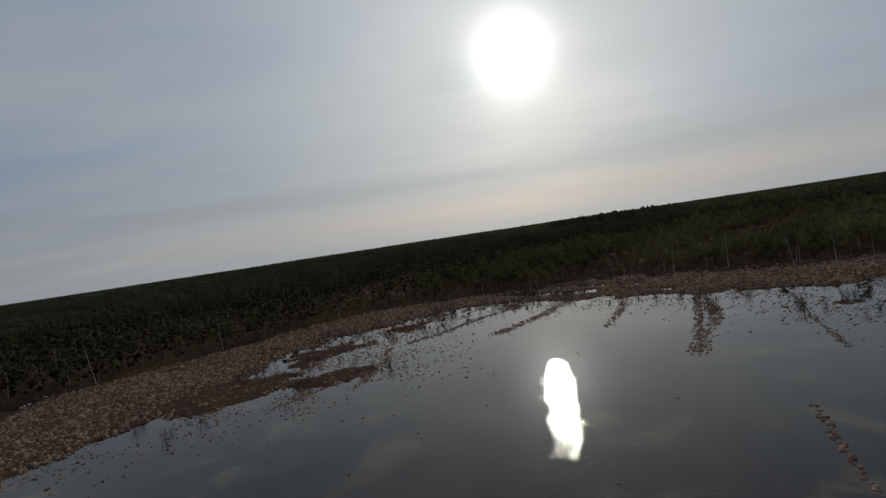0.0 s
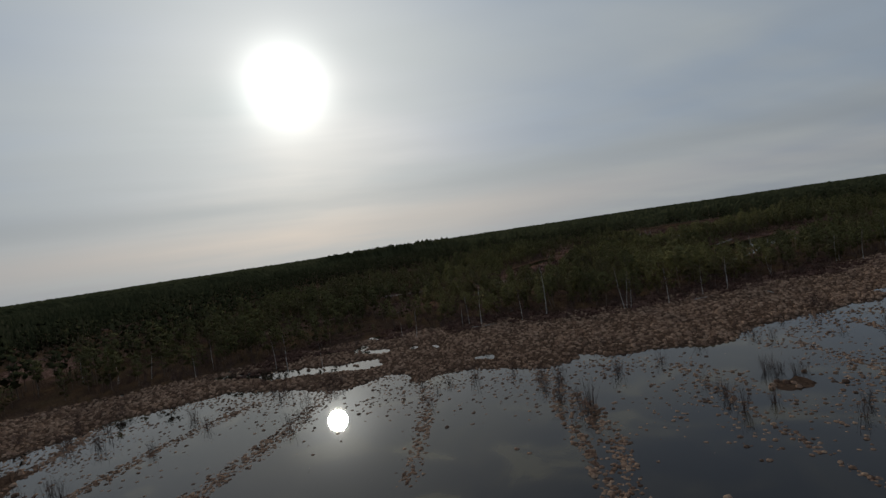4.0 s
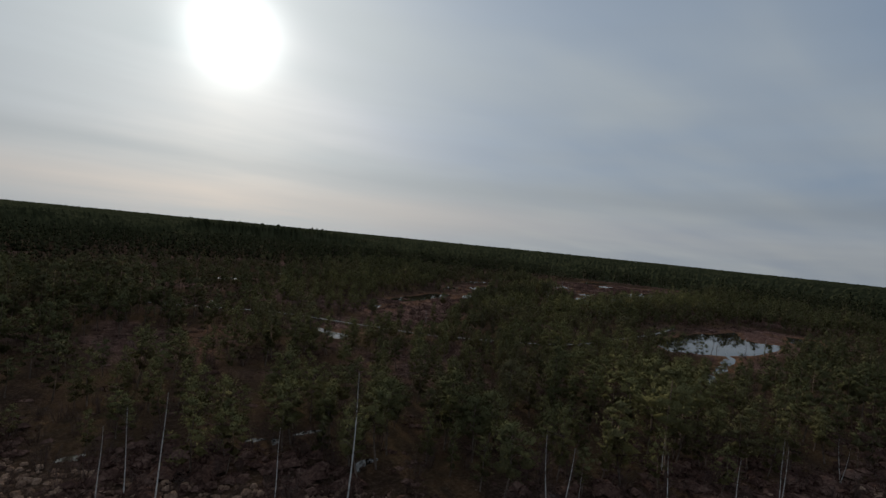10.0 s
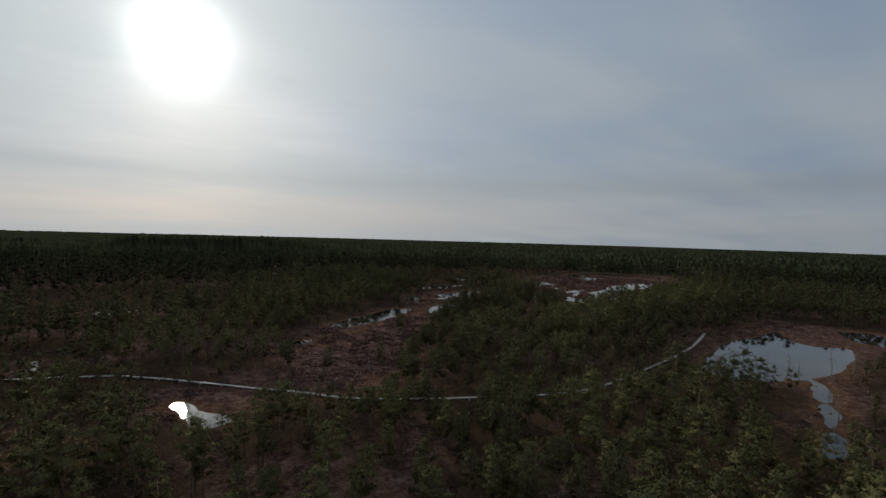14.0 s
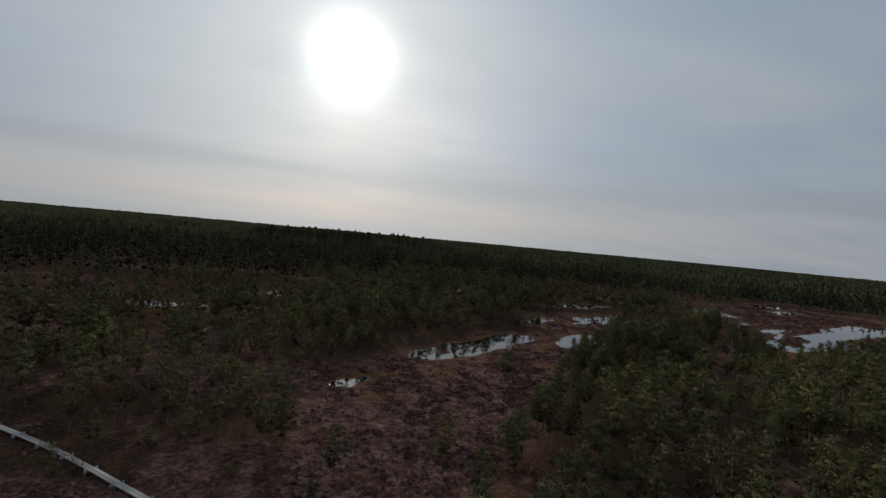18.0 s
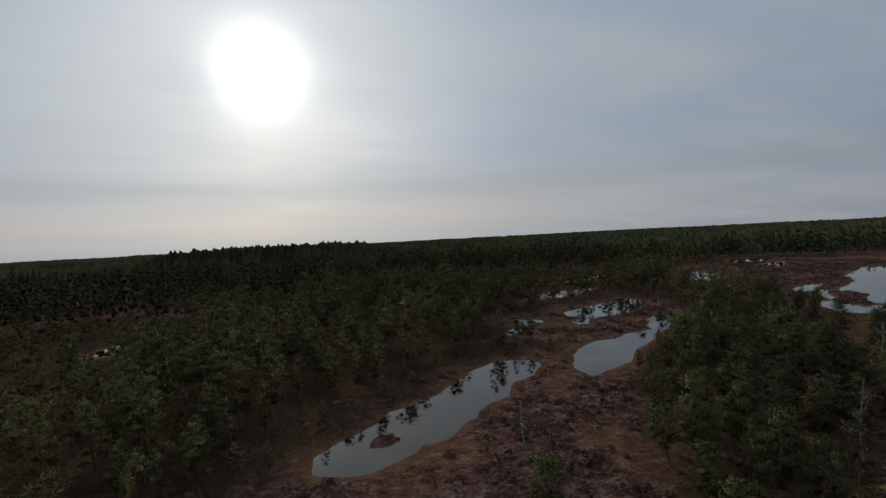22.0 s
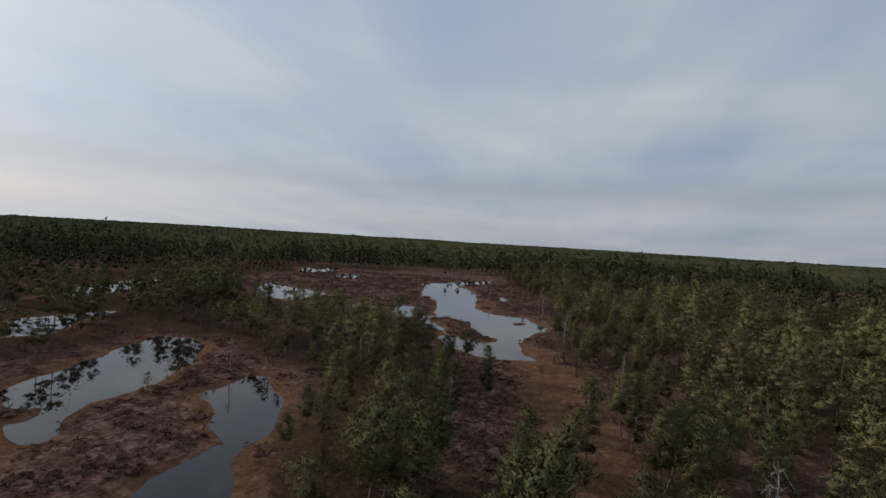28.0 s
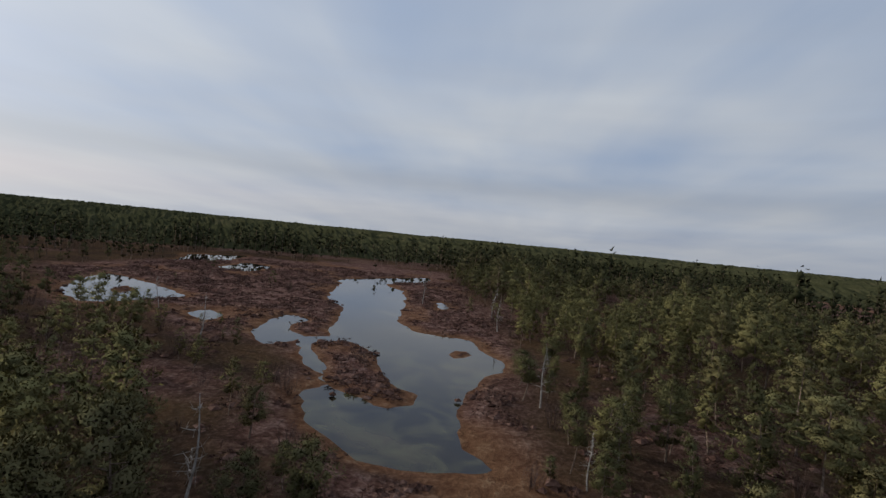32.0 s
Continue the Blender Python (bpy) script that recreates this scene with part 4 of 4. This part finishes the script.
# ---------------------------------------------------------------- far woods up to the horizon
def build_far_woods():
    rng = np.random.default_rng(5)
    ang = np.radians(np.arange(-75, 165, 0.16))
    rad = 282 * 1.038 ** np.arange(0, 72)
    a, r = np.meshgrid(ang, rad)
    a = a + rng.uniform(-0.0008, 0.0008, a.shape)
    x, y = 90 + r * np.sin(a), 120 + r * np.cos(a)
    h = 2.4 + 3.0 * fbm(x, y, 60, 51, 3) + rng.uniform(0, 2.6, x.shape)
    north = smooth(0, 60, outline_distance(x, y, [(-160, 160), (-20, 175), (60, 330), (130, 380), (400, 500), (5000, 900), (5000, -4000), (-160, -4000)]))
    h = h + 1.5 * north * smooth(1500, 500, r)
    h = h + (4.5 + rng.uniform(0, 3.0, x.shape)) * smooth(62, 38, np.hypot((x - 193) / 1.4, y - 485))
    h = h + 2.5 * smooth(600, 2500, r) * fbm(x, y, 500, 61, 2) - sinking(x, y)
    h = h + 2.4 * (smooth(0.5, 0.62, fbm(x, y, 170, 161, 3)) - 0.3) * smooth(300, 420, r) * smooth(2600, 1200, r)
    h = h * (0.35 + 0.65 * smooth(282, 345, r))
    h[0] = -0.5
    n, m = x.shape[1], x.shape[0]
    i = (np.arange(m - 1)[:, None] * n + np.arange(n - 1)[None]).ravel()
    q = np.stack([i, i + n, i + n + 1, i + 1], 1)
    # the sheet hardly shades itself, so tree shade is painted into its colour
    me = mesh_from("far_woods", np.stack([x, y, h], -1).reshape(-1, 3), q, [SHADED_NEEDLES])
    return tagged(new("far_woods", me), "dark pine woods that reach to the horizon", "woods", kind="stuff")


build_far_woods()


# ---------------------------------------------------------------- tussocks in and along the flooded cutting
def tussock_shape(seed, sides=9, grassy=True):
    rng = np.random.default_rng(seed)
    vs, ts = [], []
    rings = [(0.80, -0.35), (1.0, 0.12), (0.80, 0.50), (0.38, 0.74)] if grassy else [(0.98, -0.2), (0.72, 0.50)]
    for rr, hh in rings:
        for k in range(sides):
            w = 2 * math.pi * (k + rng.uniform(-0.3, 0.3)) / sides
            q = rr * rng.uniform(0.8, 1.2)
            vs.append((q * math.cos(w), q * math.sin(w), hh * rng.uniform(0.8, 1.2)))
    vs.append((rng.uniform(-0.1, 0.1), rng.uniform(-0.1, 0.1), 0.72))
    for i in range(len(rings) - 1):
        for k in range(sides):
            a, b = i * sides + k, i * sides + (k + 1) % sides
            ts += [(a, b, b + sides), (a, b + sides, a + sides)]
    last = (len(rings) - 1) * sides
    ts += [(last + k, last + (k + 1) % sides, len(vs) - 1) for k in range(sides)]
    grass = [tuft(rng, np.array([rng.uniform(-0.5, 0.5), rng.uniform(-0.5, 0.5), 0.45]), 7, 0.75, 0.14, 0.9) for k in range(3 if grassy else 0)]
    v, t = joined([(np.array(vs), np.array(ts))] + grass)
    return v, t, np.zeros(len(t), int)


TUSSOCKS = [tussock_shape(s) for s in range(6)]
PLAIN_TUSSOCKS = [tussock_shape(s + 50, 6, False) for s in range(6)]


def build_tussocks():
    rng = np.random.default_rng(23)
    cell = 0.5
    gx, gy = np.meshgrid(np.arange(-55, 160, cell), np.arange(20, 137, cell))
    x = (gx + rng.uniform(0, cell, gx.shape)).ravel()
    y = (gy + rng.uniform(0, cell, gx.shape)).ravel()
    # the bars between the cuttings stand closer
    for line, half in ROWS:
        for (ax, ay), (bx, by) in zip(line, line[1:]):
            n = int(math.hypot(bx - ax, by - ay) * half * 15)
            t, off = rng.uniform(size=n), rng.normal(0, half * 0.48, n)
            length = math.hypot(bx - ax, by - ay)
            x = np.append(x, ax + (bx - ax) * t - (by - ay) / length * off)
            y = np.append(y, ay + (by - ay) * t + (bx - ax) / length * off)
    bar = np.arange(len(x)) >= gx.size
    h, f, p = land(x, y)
    cut = outline_distance(x, y, CUT)
    gap = fbm(x, y, 5.0, 91)
    chance = np.where(f < 0, 0.85 * np.exp(np.minimum(f + 5.0, 0) / 4.2) * smooth(0.34, 0.54, gap) + 0.0018, 0.85)
    for line, half in ROWS:
        d = line_distance(x, y, line)
        chance = np.maximum(chance, np.where(d < half * (0.5 + gap), 0.95, 0))
    mat = np.minimum.reduce([outline_distance(x, y, q) for q in MATS])
    chance = np.where(mat < 1.0, chance * 0.14, chance)
    chance = np.where(cut > 1.0, 0, chance)
    chance = np.where((p < 0.3) & (f > 0), 0.02, chance)
    chance = np.where(bar, (f < 0) * smooth(0.24, 0.42, fbm(x, y, 3.0, 97)), chance)
    keep = rng.uniform(size=len(x)) < chance
    x, y, h, f = x[keep], y[keep], h[keep], f[keep]
    size = rng.uniform(0.13, 0.27, len(x)) * (0.8 + 0.5 * fbm(x, y, 4, 19)) * np.where(f < 0, 1.0, 1.05)
    size = np.where(f < 0, size * 0.86, size * 1.2)
    tall = size * np.where(f < 0, 1.0, 1.35) * rng.uniform(0.6, 1.1, len(x))
    z = np.where(f < 0, 0.0, np.maximum(h, 0.02)) - 0.06
    kinds, turn = rng.integers(len(TUSSOCKS), size=len(x)), rng.uniform(0, 6.28, len(x))
    d = np.where(f < -0.5, line_distance(x, y, ROUTE), 1e6)
    near = np.zeros(len(x), bool)
    near[np.argsort(d)[:220]] = True
    meshes = [mesh_from("grass_tussock", v, t, [TUSSOCK], smooth_faces=True) for v, t, m in TUSSOCKS]
    for i in np.where(near)[0]:
        ob = tagged(new("grass_tussock", meshes[kinds[i]]), "dry brown sedge tussock standing in dark water", "tussock", "tussocks in the flood")
        ob.matrix_world = Matrix.LocRotScale((x[i], y[i], z[i]), Euler((0, 0, turn[i])), (size[i], size[i], tall[i]))
    s = ~near
    v, t, m = scattered(PLAIN_TUSSOCKS, kinds[s], x[s], y[s], z[s], turn[s], size[s], tall[s])
    tagged(new("sedge_tussocks", mesh_from("sedge_tussocks", v, t, [TUSSOCK], m, True)), "field of dry straw-brown sedge tussocks", "tussocks", kind="stuff")


build_tussocks()


# ---------------------------------------------------------------- birches along the cutting
def birch(seed, top, lean):
    rng = np.random.default_rng(seed)
    def axis(h):
        t = h / top
        return np.array([lean * h + 0.12 * math.sin(t * 4 + seed), 0.10 * math.sin(t * 3.3 + seed * 2), h])
    hs = np.linspace(-0.2, top, 8)
    trunk = tube([axis(h) for h in hs], [0.050 * (1 - 0.88 * max(h, 0) / top) + 0.004 for h in hs], 6)
    twigs = []
    for i in range(26):
        t = 0.38 + 0.6 * (i + rng.uniform(0, 1)) / 26
        w, reach = rng.uniform(0, 6.28), (1.15 - t) * rng.uniform(0.7, 1.4)
        b = axis(top * t)
        tip = b + np.array([math.cos(w) * reach, math.sin(w) * reach, reach * rng.uniform(0.5, 1.3)])
        twigs.append(tube([b, (b + tip) / 2 + np.array([0, 0, 0.05]), tip], [0.018, 0.012, 0.004], 3))
        for k in range(3):
            s = b + (tip - b) * rng.uniform(0.35, 0.9)
            e = s + rng.normal(size=3) * 0.28 + np.array([0, 0, 0.15])
            twigs.append(tube([s, e], [0.008, 0.003], 3))
    return trunk, joined(twigs)


def build_birches():
    rng = np.random.default_rng(17)
    kinds = [birch(s, 7.6, l) for s, l in enumerate((0.0, 0.09, -0.10, 0.04, -0.05))]
    meshes = [(mesh_from("trunk", *a, [BIRCH_BARK], smooth_faces=True), mesh_from("crown", *b, [TWIG])) for a, b in kinds]
    places = [(63.0, 122.0, 0.9), (60.3, 123.4, 0.62), (61.6, 123.5, 0.65), (68.5, 118.5, 0.68), (72.7, 117.3, 1.08), (86.5, 104.7, 0.74), (93.5, 104.0, 0.6), (98.3, 103.0, 0.62), (109.4, 102.5, 0.49), (127.1, 100.7, 0.64), (146.5, 101.0, 0.84), (80.5, 108.1, 0.87), (80.9, 107.8, 0.83), (81.0, 107.2, 0.68), (52.6, 125.1, 0.64), (51.9, 129.0, 0.51), (4.6, 152.7, 0.55), (10.1, 145.1, 0.52), (14.8, 143.2, 0.65), (20.9, 135.4, 0.51), (23.5, 139.1, 0.6), (31.4, 128.4, 0.61), (32.5, 124.8, 0.72), (36.1, 119.8, 0.53), (98.9, 103.2, 0.71), (109.7, 102.6, 0.54), (129.6, 101.5, 0.51)]
    for (ax, ay), (bx, by) in zip(TREE_LINE[1:-2], TREE_LINE[2:-1]):
        for k in range(int(math.hypot(bx - ax, by - ay) / 17.0)):
            t = rng.uniform()
            places.append((ax + (bx - ax) * t + rng.uniform(-2, 2), ay + (by - ay) * t + rng.uniform(0.5, 5), rng.uniform(0.6, 1.1)))
    for x, y, s in places:
        k = int(rng.integers(len(meshes)))
        z = float(land(np.array([x]), np.array([y]))[0][0])
        ob = tagged(new("birch_tree"), "leafless white-barked birch at the edge of the wet cutting", "tree", "birches along the cutting")
        ob.matrix_world = Matrix.LocRotScale((x, y, max(z, -0.1)), Euler((0, 0, rng.uniform(0, 6.28))), (s, s, s * rng.uniform(0.92, 1.1)))
        for nm, me in zip(("trunk", "crown"), meshes[k]):
            new(nm, me).parent = ob


build_birches()


# ---------------------------------------------------------------- boardwalk
def box(sx, sy, sz, bevel=0.006):
    bm = bmesh.new()
    bmesh.ops.create_cube(bm, size=1.0)
    bmesh.ops.scale(bm, vec=(sx, sy, sz), verts=bm.verts)
    bmesh.ops.bevel(bm, geom=bm.edges[:], offset=bevel, segments=1, affect="EDGES")
    return bm


def build_boardwalk():
    """Two boards side by side on cross bearers whose ends stick out."""
    rng = np.random.default_rng(3)
    line = [Vector((*p, 0)) for p in WALKWAY]
    dense = []
    for i in range(len(line) - 1):
        p0, p1, p2, p3 = line[max(i - 1, 0)], line[i], line[i + 1], line[min(i + 2, len(line) - 1)]
        for k in range(12):
            t = k / 12
            dense.append(0.5 * ((2 * p1) + (p2 - p0) * t + (2 * p0 - 5 * p1 + 4 * p2 - p3) * t * t + (3 * p1 - p0 - 3 * p2 + p3) * t ** 3))
    dense.append(line[-1])
    span, joints = 2.6, [dense[0]]
    for a, c in zip(dense, dense[1:]):
        if (c - joints[-1]).length >= span:
            joints.append(c)
    ob = tagged(new("boardwalk"), "narrow weathered grey plank boardwalk across the bog", "boardwalk")
    ob.location = joints[0]
    def mesh_of(name, bm, mat):
        me = bpy.data.meshes.new(name)
        bm.to_mesh(me)
        bm.free()
        me.materials.append(mat)
        return me
    bearer = mesh_of("bearer", box(0.13, 0.76, 0.11), PLANK)
    post = mesh_of("post", box(0.11, 0.11, 0.75), PLANK)
    def put(name, me, m):
        p = new(name, me)
        p.parent = ob
        p.matrix_parent_inverse = Matrix.Translation(-joints[0])
        p.matrix_basis = m
    for a, c in zip(joints, joints[1:]):
        d = c - a
        w = math.atan2(d.y, d.x)
        lift = 0.45 + rng.uniform(-0.02, 0.02)
        plank = mesh_of("plank", box(d.length - 0.015, 0.21, 0.05), PLANK)
        side = Vector((-math.sin(w), math.cos(w), 0))
        for k in (-0.5, 0.5):
            put("plank", plank, Matrix.LocRotScale((a + c) / 2 + side * (0.225 * k) + Vector((0, 0, lift + rng.uniform(-0.006, 0.006))), Euler((0, 0, w + rng.uniform(-0.006, 0.006))), None))
        put("bearer", bearer, Matrix.LocRotScale(a + Vector((0, 0, lift - 0.086)), Euler((0, 0, w + rng.uniform(-0.06, 0.06))), None))
        for k in (-1, 1):
            put("post", post, Matrix.LocRotScale(a + side * (0.33 * k) + Vector((0, 0, 0.12)), Euler((0, 0, w)), None))


build_boardwalk()


# ---------------------------------------------------------------- heather and dwarf shrubs
def shrub_shape(seed):
    """A low bushy cushion of heather."""
    rng = np.random.default_rng(seed)
    parts = [clump(rng, np.array([rng.normal() * 0.40, rng.normal() * 0.40, rng.uniform(0.0, 0.16)]), rng.uniform(0.22, 0.36), 0.55, 0.4, True) for k in range(4)]
    parts += [tuft(rng, np.array([rng.normal() * 0.45, rng.normal() * 0.45, rng.uniform(0.05, 0.25)]), 5, 0.26, 0.085, 0.8, 0.4) for k in range(8)]
    v, t = joined(parts)
    return v, t, np.zeros(len(t), int)


def build_shrubs():
    rng = np.random.default_rng(29)
    cell = 1.05
    gx, gy = np.meshgrid(np.arange(-40, 300, cell), np.arange(85, 262, cell))
    x = (gx + rng.uniform(0, cell, gx.shape)).ravel()
    y = (gy + rng.uniform(0, cell, gx.shape)).ravel()
    d = line_distance(x, y, ROUTE + [(245.0, 213.0), (266.0, 225.0)])
    ok = d < 50
    x, y, d = x[ok], y[ok], d[ok]
    h, f, p = land(x, y)
    o, cut = open_distance(x, y), outline_distance(x, y, CUT)
    patch = fbm(x, y, 5.5, 71)
    wetness = smooth(0.55, 0.66, fbm(x, y, 9, 77))
    chance = np.where(o < 0, 0.95 * smooth(0.24, 0.42, patch) * (1 - 0.6 * wetness), 0.13)
    strip = line_distance(x, y, STRIP)
    chance = np.where((p < 0.9) | (cut < 0.3) | (strip < 3) | (line_distance(x, y, WALKWAY) < 0.9), 0, chance)
    edge = smooth(-6.0, -2.5, cut) * smooth(9.0, 5.0, cut) * smooth(0.42, 0.52, fbm(x, y, 9, 93))
    edge = np.where((f > 1.0) & (d < 60), edge, 0) * 0.8
    chance = np.maximum(chance, edge)
    isle = np.minimum.reduce([outline_distance(x, y, q) for q in ISLANDS])
    chance = np.where((isle < -0.1) & (h > 0.05), 0.95, chance)
    keep = rng.uniform(size=len(x)) < chance
    x, y, h, edge = x[keep], y[keep], h[keep], edge[keep]
    temps = [shrub_shape(s) for s in range(5)]
    size = (0.50 + 0.95 * rng.uniform(size=len(x)) ** 1.5) * (1 + 1.1 * edge)
    v, t, m = scattered(temps, rng.integers(5, size=len(x)), x, y, h - 0.08, rng.uniform(0, 6.28, len(x)), size, size * rng.uniform(0.5, 0.9, len(x)))
    tagged(new("heather", mesh_from("heather", v, t, [HEATHER], m)), "low dark brown heather and dwarf shrubs on hummocks", "heather", kind="stuff")


build_shrubs()


# ---------------------------------------------------------------- dead trees and fallen trunks
def snag(seed):
    rng = np.random.default_rng(seed)
    top = 4.2
    pts = [np.array([0.1 * math.sin(h * 1.3 + seed), 0.1 * math.cos(h * 1.1 + seed), h]) for h in np.linspace(-0.15, top, 7)]
    trunk = tube(pts, [0.07 * (1 - 0.8 * i / 6) for i in range(7)], 6)
    limbs = []
    for i in range(16):
        t = rng.uniform(0.3, 0.98)
        a, reach = rng.uniform(0, 6.28), rng.uniform(0.35, 1.0) * (1.25 - t)
        s = pts[0] + (pts[-1] - pts[0]) * t
        m = s + np.array([math.cos(a) * reach * 0.6, math.sin(a) * reach * 0.6, rng.uniform(-0.05, 0.2)])
        e = m + np.array([math.cos(a + 0.5) * reach * 0.5, math.sin(a + 0.5) * reach * 0.5, rng.uniform(-0.1, 0.35)])
        limb = [tube([s, m, e], [0.022, 0.014, 0.004], 3)]
        for k in range(3):
            f = m + rng.normal(size=3) * 0.25
            limb.append(tube([m, f], [0.009, 0.003], 3))
        limbs.append(joined(limb))
    return [("trunk", trunk)] + [("branch", b) for b in limbs]


def build_dead_wood():
    rng = np.random.default_rng(41)
    made = [[mesh_from(nm, *g, [DEAD_WOOD], smooth_faces=True) for nm, g in snag(s)] for s in range(4)]
    spots = [(196.8, 207.7, 1.0), (205.2, 191, 0.75), (202.9, 192.9, 0.6), (193.8, 190.1, 0.8), (213.3, 194.1, 0.9), (179.1, 202.1, 0.9), (166.8, 208.8, 0.8), (170.6, 188.3, 1.1), (151.4, 183.2, 1.0), (138.1, 195.5, 0.7),
             (139.2, 206.1, 0.7), (157.8, 135.5, 0.8), (156.1, 133.8, 0.7), (164.7, 132.4, 0.9), (169, 130.8, 0.8), (153.5, 138.6, 0.6), (145.6, 127.6, 0.7), (115.1, 169.6, 0.6), (187.5, 221.3, 0.7), (220.4, 221.4, 0.9), (229.9, 231.8, 0.8), (247.6, 197.3, 1.0), (238.9, 196.6, 0.9), (255.1, 207.4, 0.9)]
    for x, y, s in spots:
        wet = float(pool_distance(np.array([x]), np.array([y]))[0])
        if wet < 0.2 and y > 195:
            continue
        ob = tagged(new("dead_pine"), "bare dead grey pine with broken branches on the bog", "dead tree", "dead pines")
        z = max(float(land(np.array([x]), np.array([y]))[0][0]), -0.1)
        ob.matrix_world = Matrix.LocRotScale((x, y, z), Euler((rng.uniform(-0.08, 0.08), rng.uniform(-0.08, 0.08), rng.uniform(0, 6.28))), (s, s, s))
        for k, me in enumerate(made[int(rng.integers(4))]):
            new("branch" if k else "trunk", me).parent = ob
    for x, y, w, ln in ((60.7, 122.5, -0.45, 4.6), (96.1, 94.6, 0.9, 3.0), (89, 102.2, -0.2, 3.4), (-27.1, 117.6, 0.3, 4.0), (66.6, 119.2, 0.4, 3.2)):
        t = np.linspace(0, ln, 6)
        v, f = tube([(math.cos(w) * a, math.sin(w) * a, 0.10 + 0.04 * math.sin(a * 2)) for a in t], [0.09 - 0.011 * i for i in range(6)], 7)
        ob = tagged(new("fallen_trunk", mesh_from("fallen_trunk", v, f, [DEAD_WOOD], smooth_faces=True)), "bleached grey fallen tree trunk lying on wet sedge", "log", "fallen trunks")
        ob.location = (x, y, max(float(land(np.array([x]), np.array([y]))[0][0]), 0.0) + 0.05)


build_dead_wood()


# ---------------------------------------------------------------- leafless brush along the cutting and in the wood
def brush_shape(seed):
    rng = np.random.default_rng(seed)
    parts = []
    for k in range(26):
        w, r = rng.uniform(0, 6.28), rng.uniform(0, 0.5)
        a = np.array([math.cos(w) * r, math.sin(w) * r, -0.1])
        e = a + np.array([math.cos(w) * rng.uniform(0.1, 0.7), math.sin(w) * rng.uniform(0.1, 0.7), rng.uniform(0.8, 1.7)])
        s = np.array([-math.sin(w), math.cos(w), 0]) * 0.016
        parts.append((np.array([a - s, a + s, e]), np.array([(0, 1, 2)])))
        for q in range(3):
            m = a + (e - a) * rng.uniform(0.4, 0.9)
            f = m + rng.normal(size=3) * 0.22 + np.array([0, 0, 0.2])
            parts.append((np.array([m - s * 0.7, m + s * 0.7, f]), np.array([(0, 1, 2)])))
    v, t = joined(parts)
    return v, t, np.zeros(len(t), int)


def build_brush():
    rng = np.random.default_rng(61)
    cell = 1.7
    gx, gy = np.meshgrid(np.arange(-60, 300, cell), np.arange(60, 250, cell))
    x = (gx + rng.uniform(0, cell, gx.shape)).ravel()
    y = (gy + rng.uniform(0, cell, gx.shape)).ravel()
    d = line_distance(x, y, ROUTE)
    ok = d < 75
    x, y = x[ok], y[ok]
    h, f, p = land(x, y)
    cut, o = outline_distance(x, y, CUT), open_distance(x, y)
    clumps = smooth(0.45, 0.6, fbm(x, y, 7, 87))
    chance = smooth(-5, 0, cut) * smooth(16, 6, cut) * (0.15 + 0.6 * clumps)
    chance = np.maximum(chance, np.where((cut > 6) & (o > 0), 0.10, 0))
    chance = np.maximum(chance, np.where((o <= 0) & (p > 1), 0.05 * clumps, 0))
    chance = np.maximum(chance, np.where((cut < 0) & (f > -7), 0.3 * smooth(0.50, 0.6, fbm(x, y, 5, 89)) * smooth(9, 1, f), 0))
    for line, half in ROWS[:6]:
        head = line_distance(x, y, line[:2])
        chance = np.maximum(chance, np.where(head < half * 0.7, 0.5, 0))
    keep = (rng.uniform(size=len(x)) < chance) & (p > 0.3)
    x, y, h = x[keep], y[keep], np.maximum(h[keep], 0)
    temps = [brush_shape(s) for s in range(5)]
    size = rng.uniform(0.6, 1.3, len(x))
    v, t, m = scattered(temps, rng.integers(5, size=len(x)), x, y, h, rng.uniform(0, 6.28, len(x)), size, size * rng.uniform(0.7, 1.3, len(x)))
    tagged(new("brushwood", mesh_from("brushwood", v, t, [TWIG], m)), "leafless brown willow and birch brush", "bushes", kind="stuff")


build_brush()
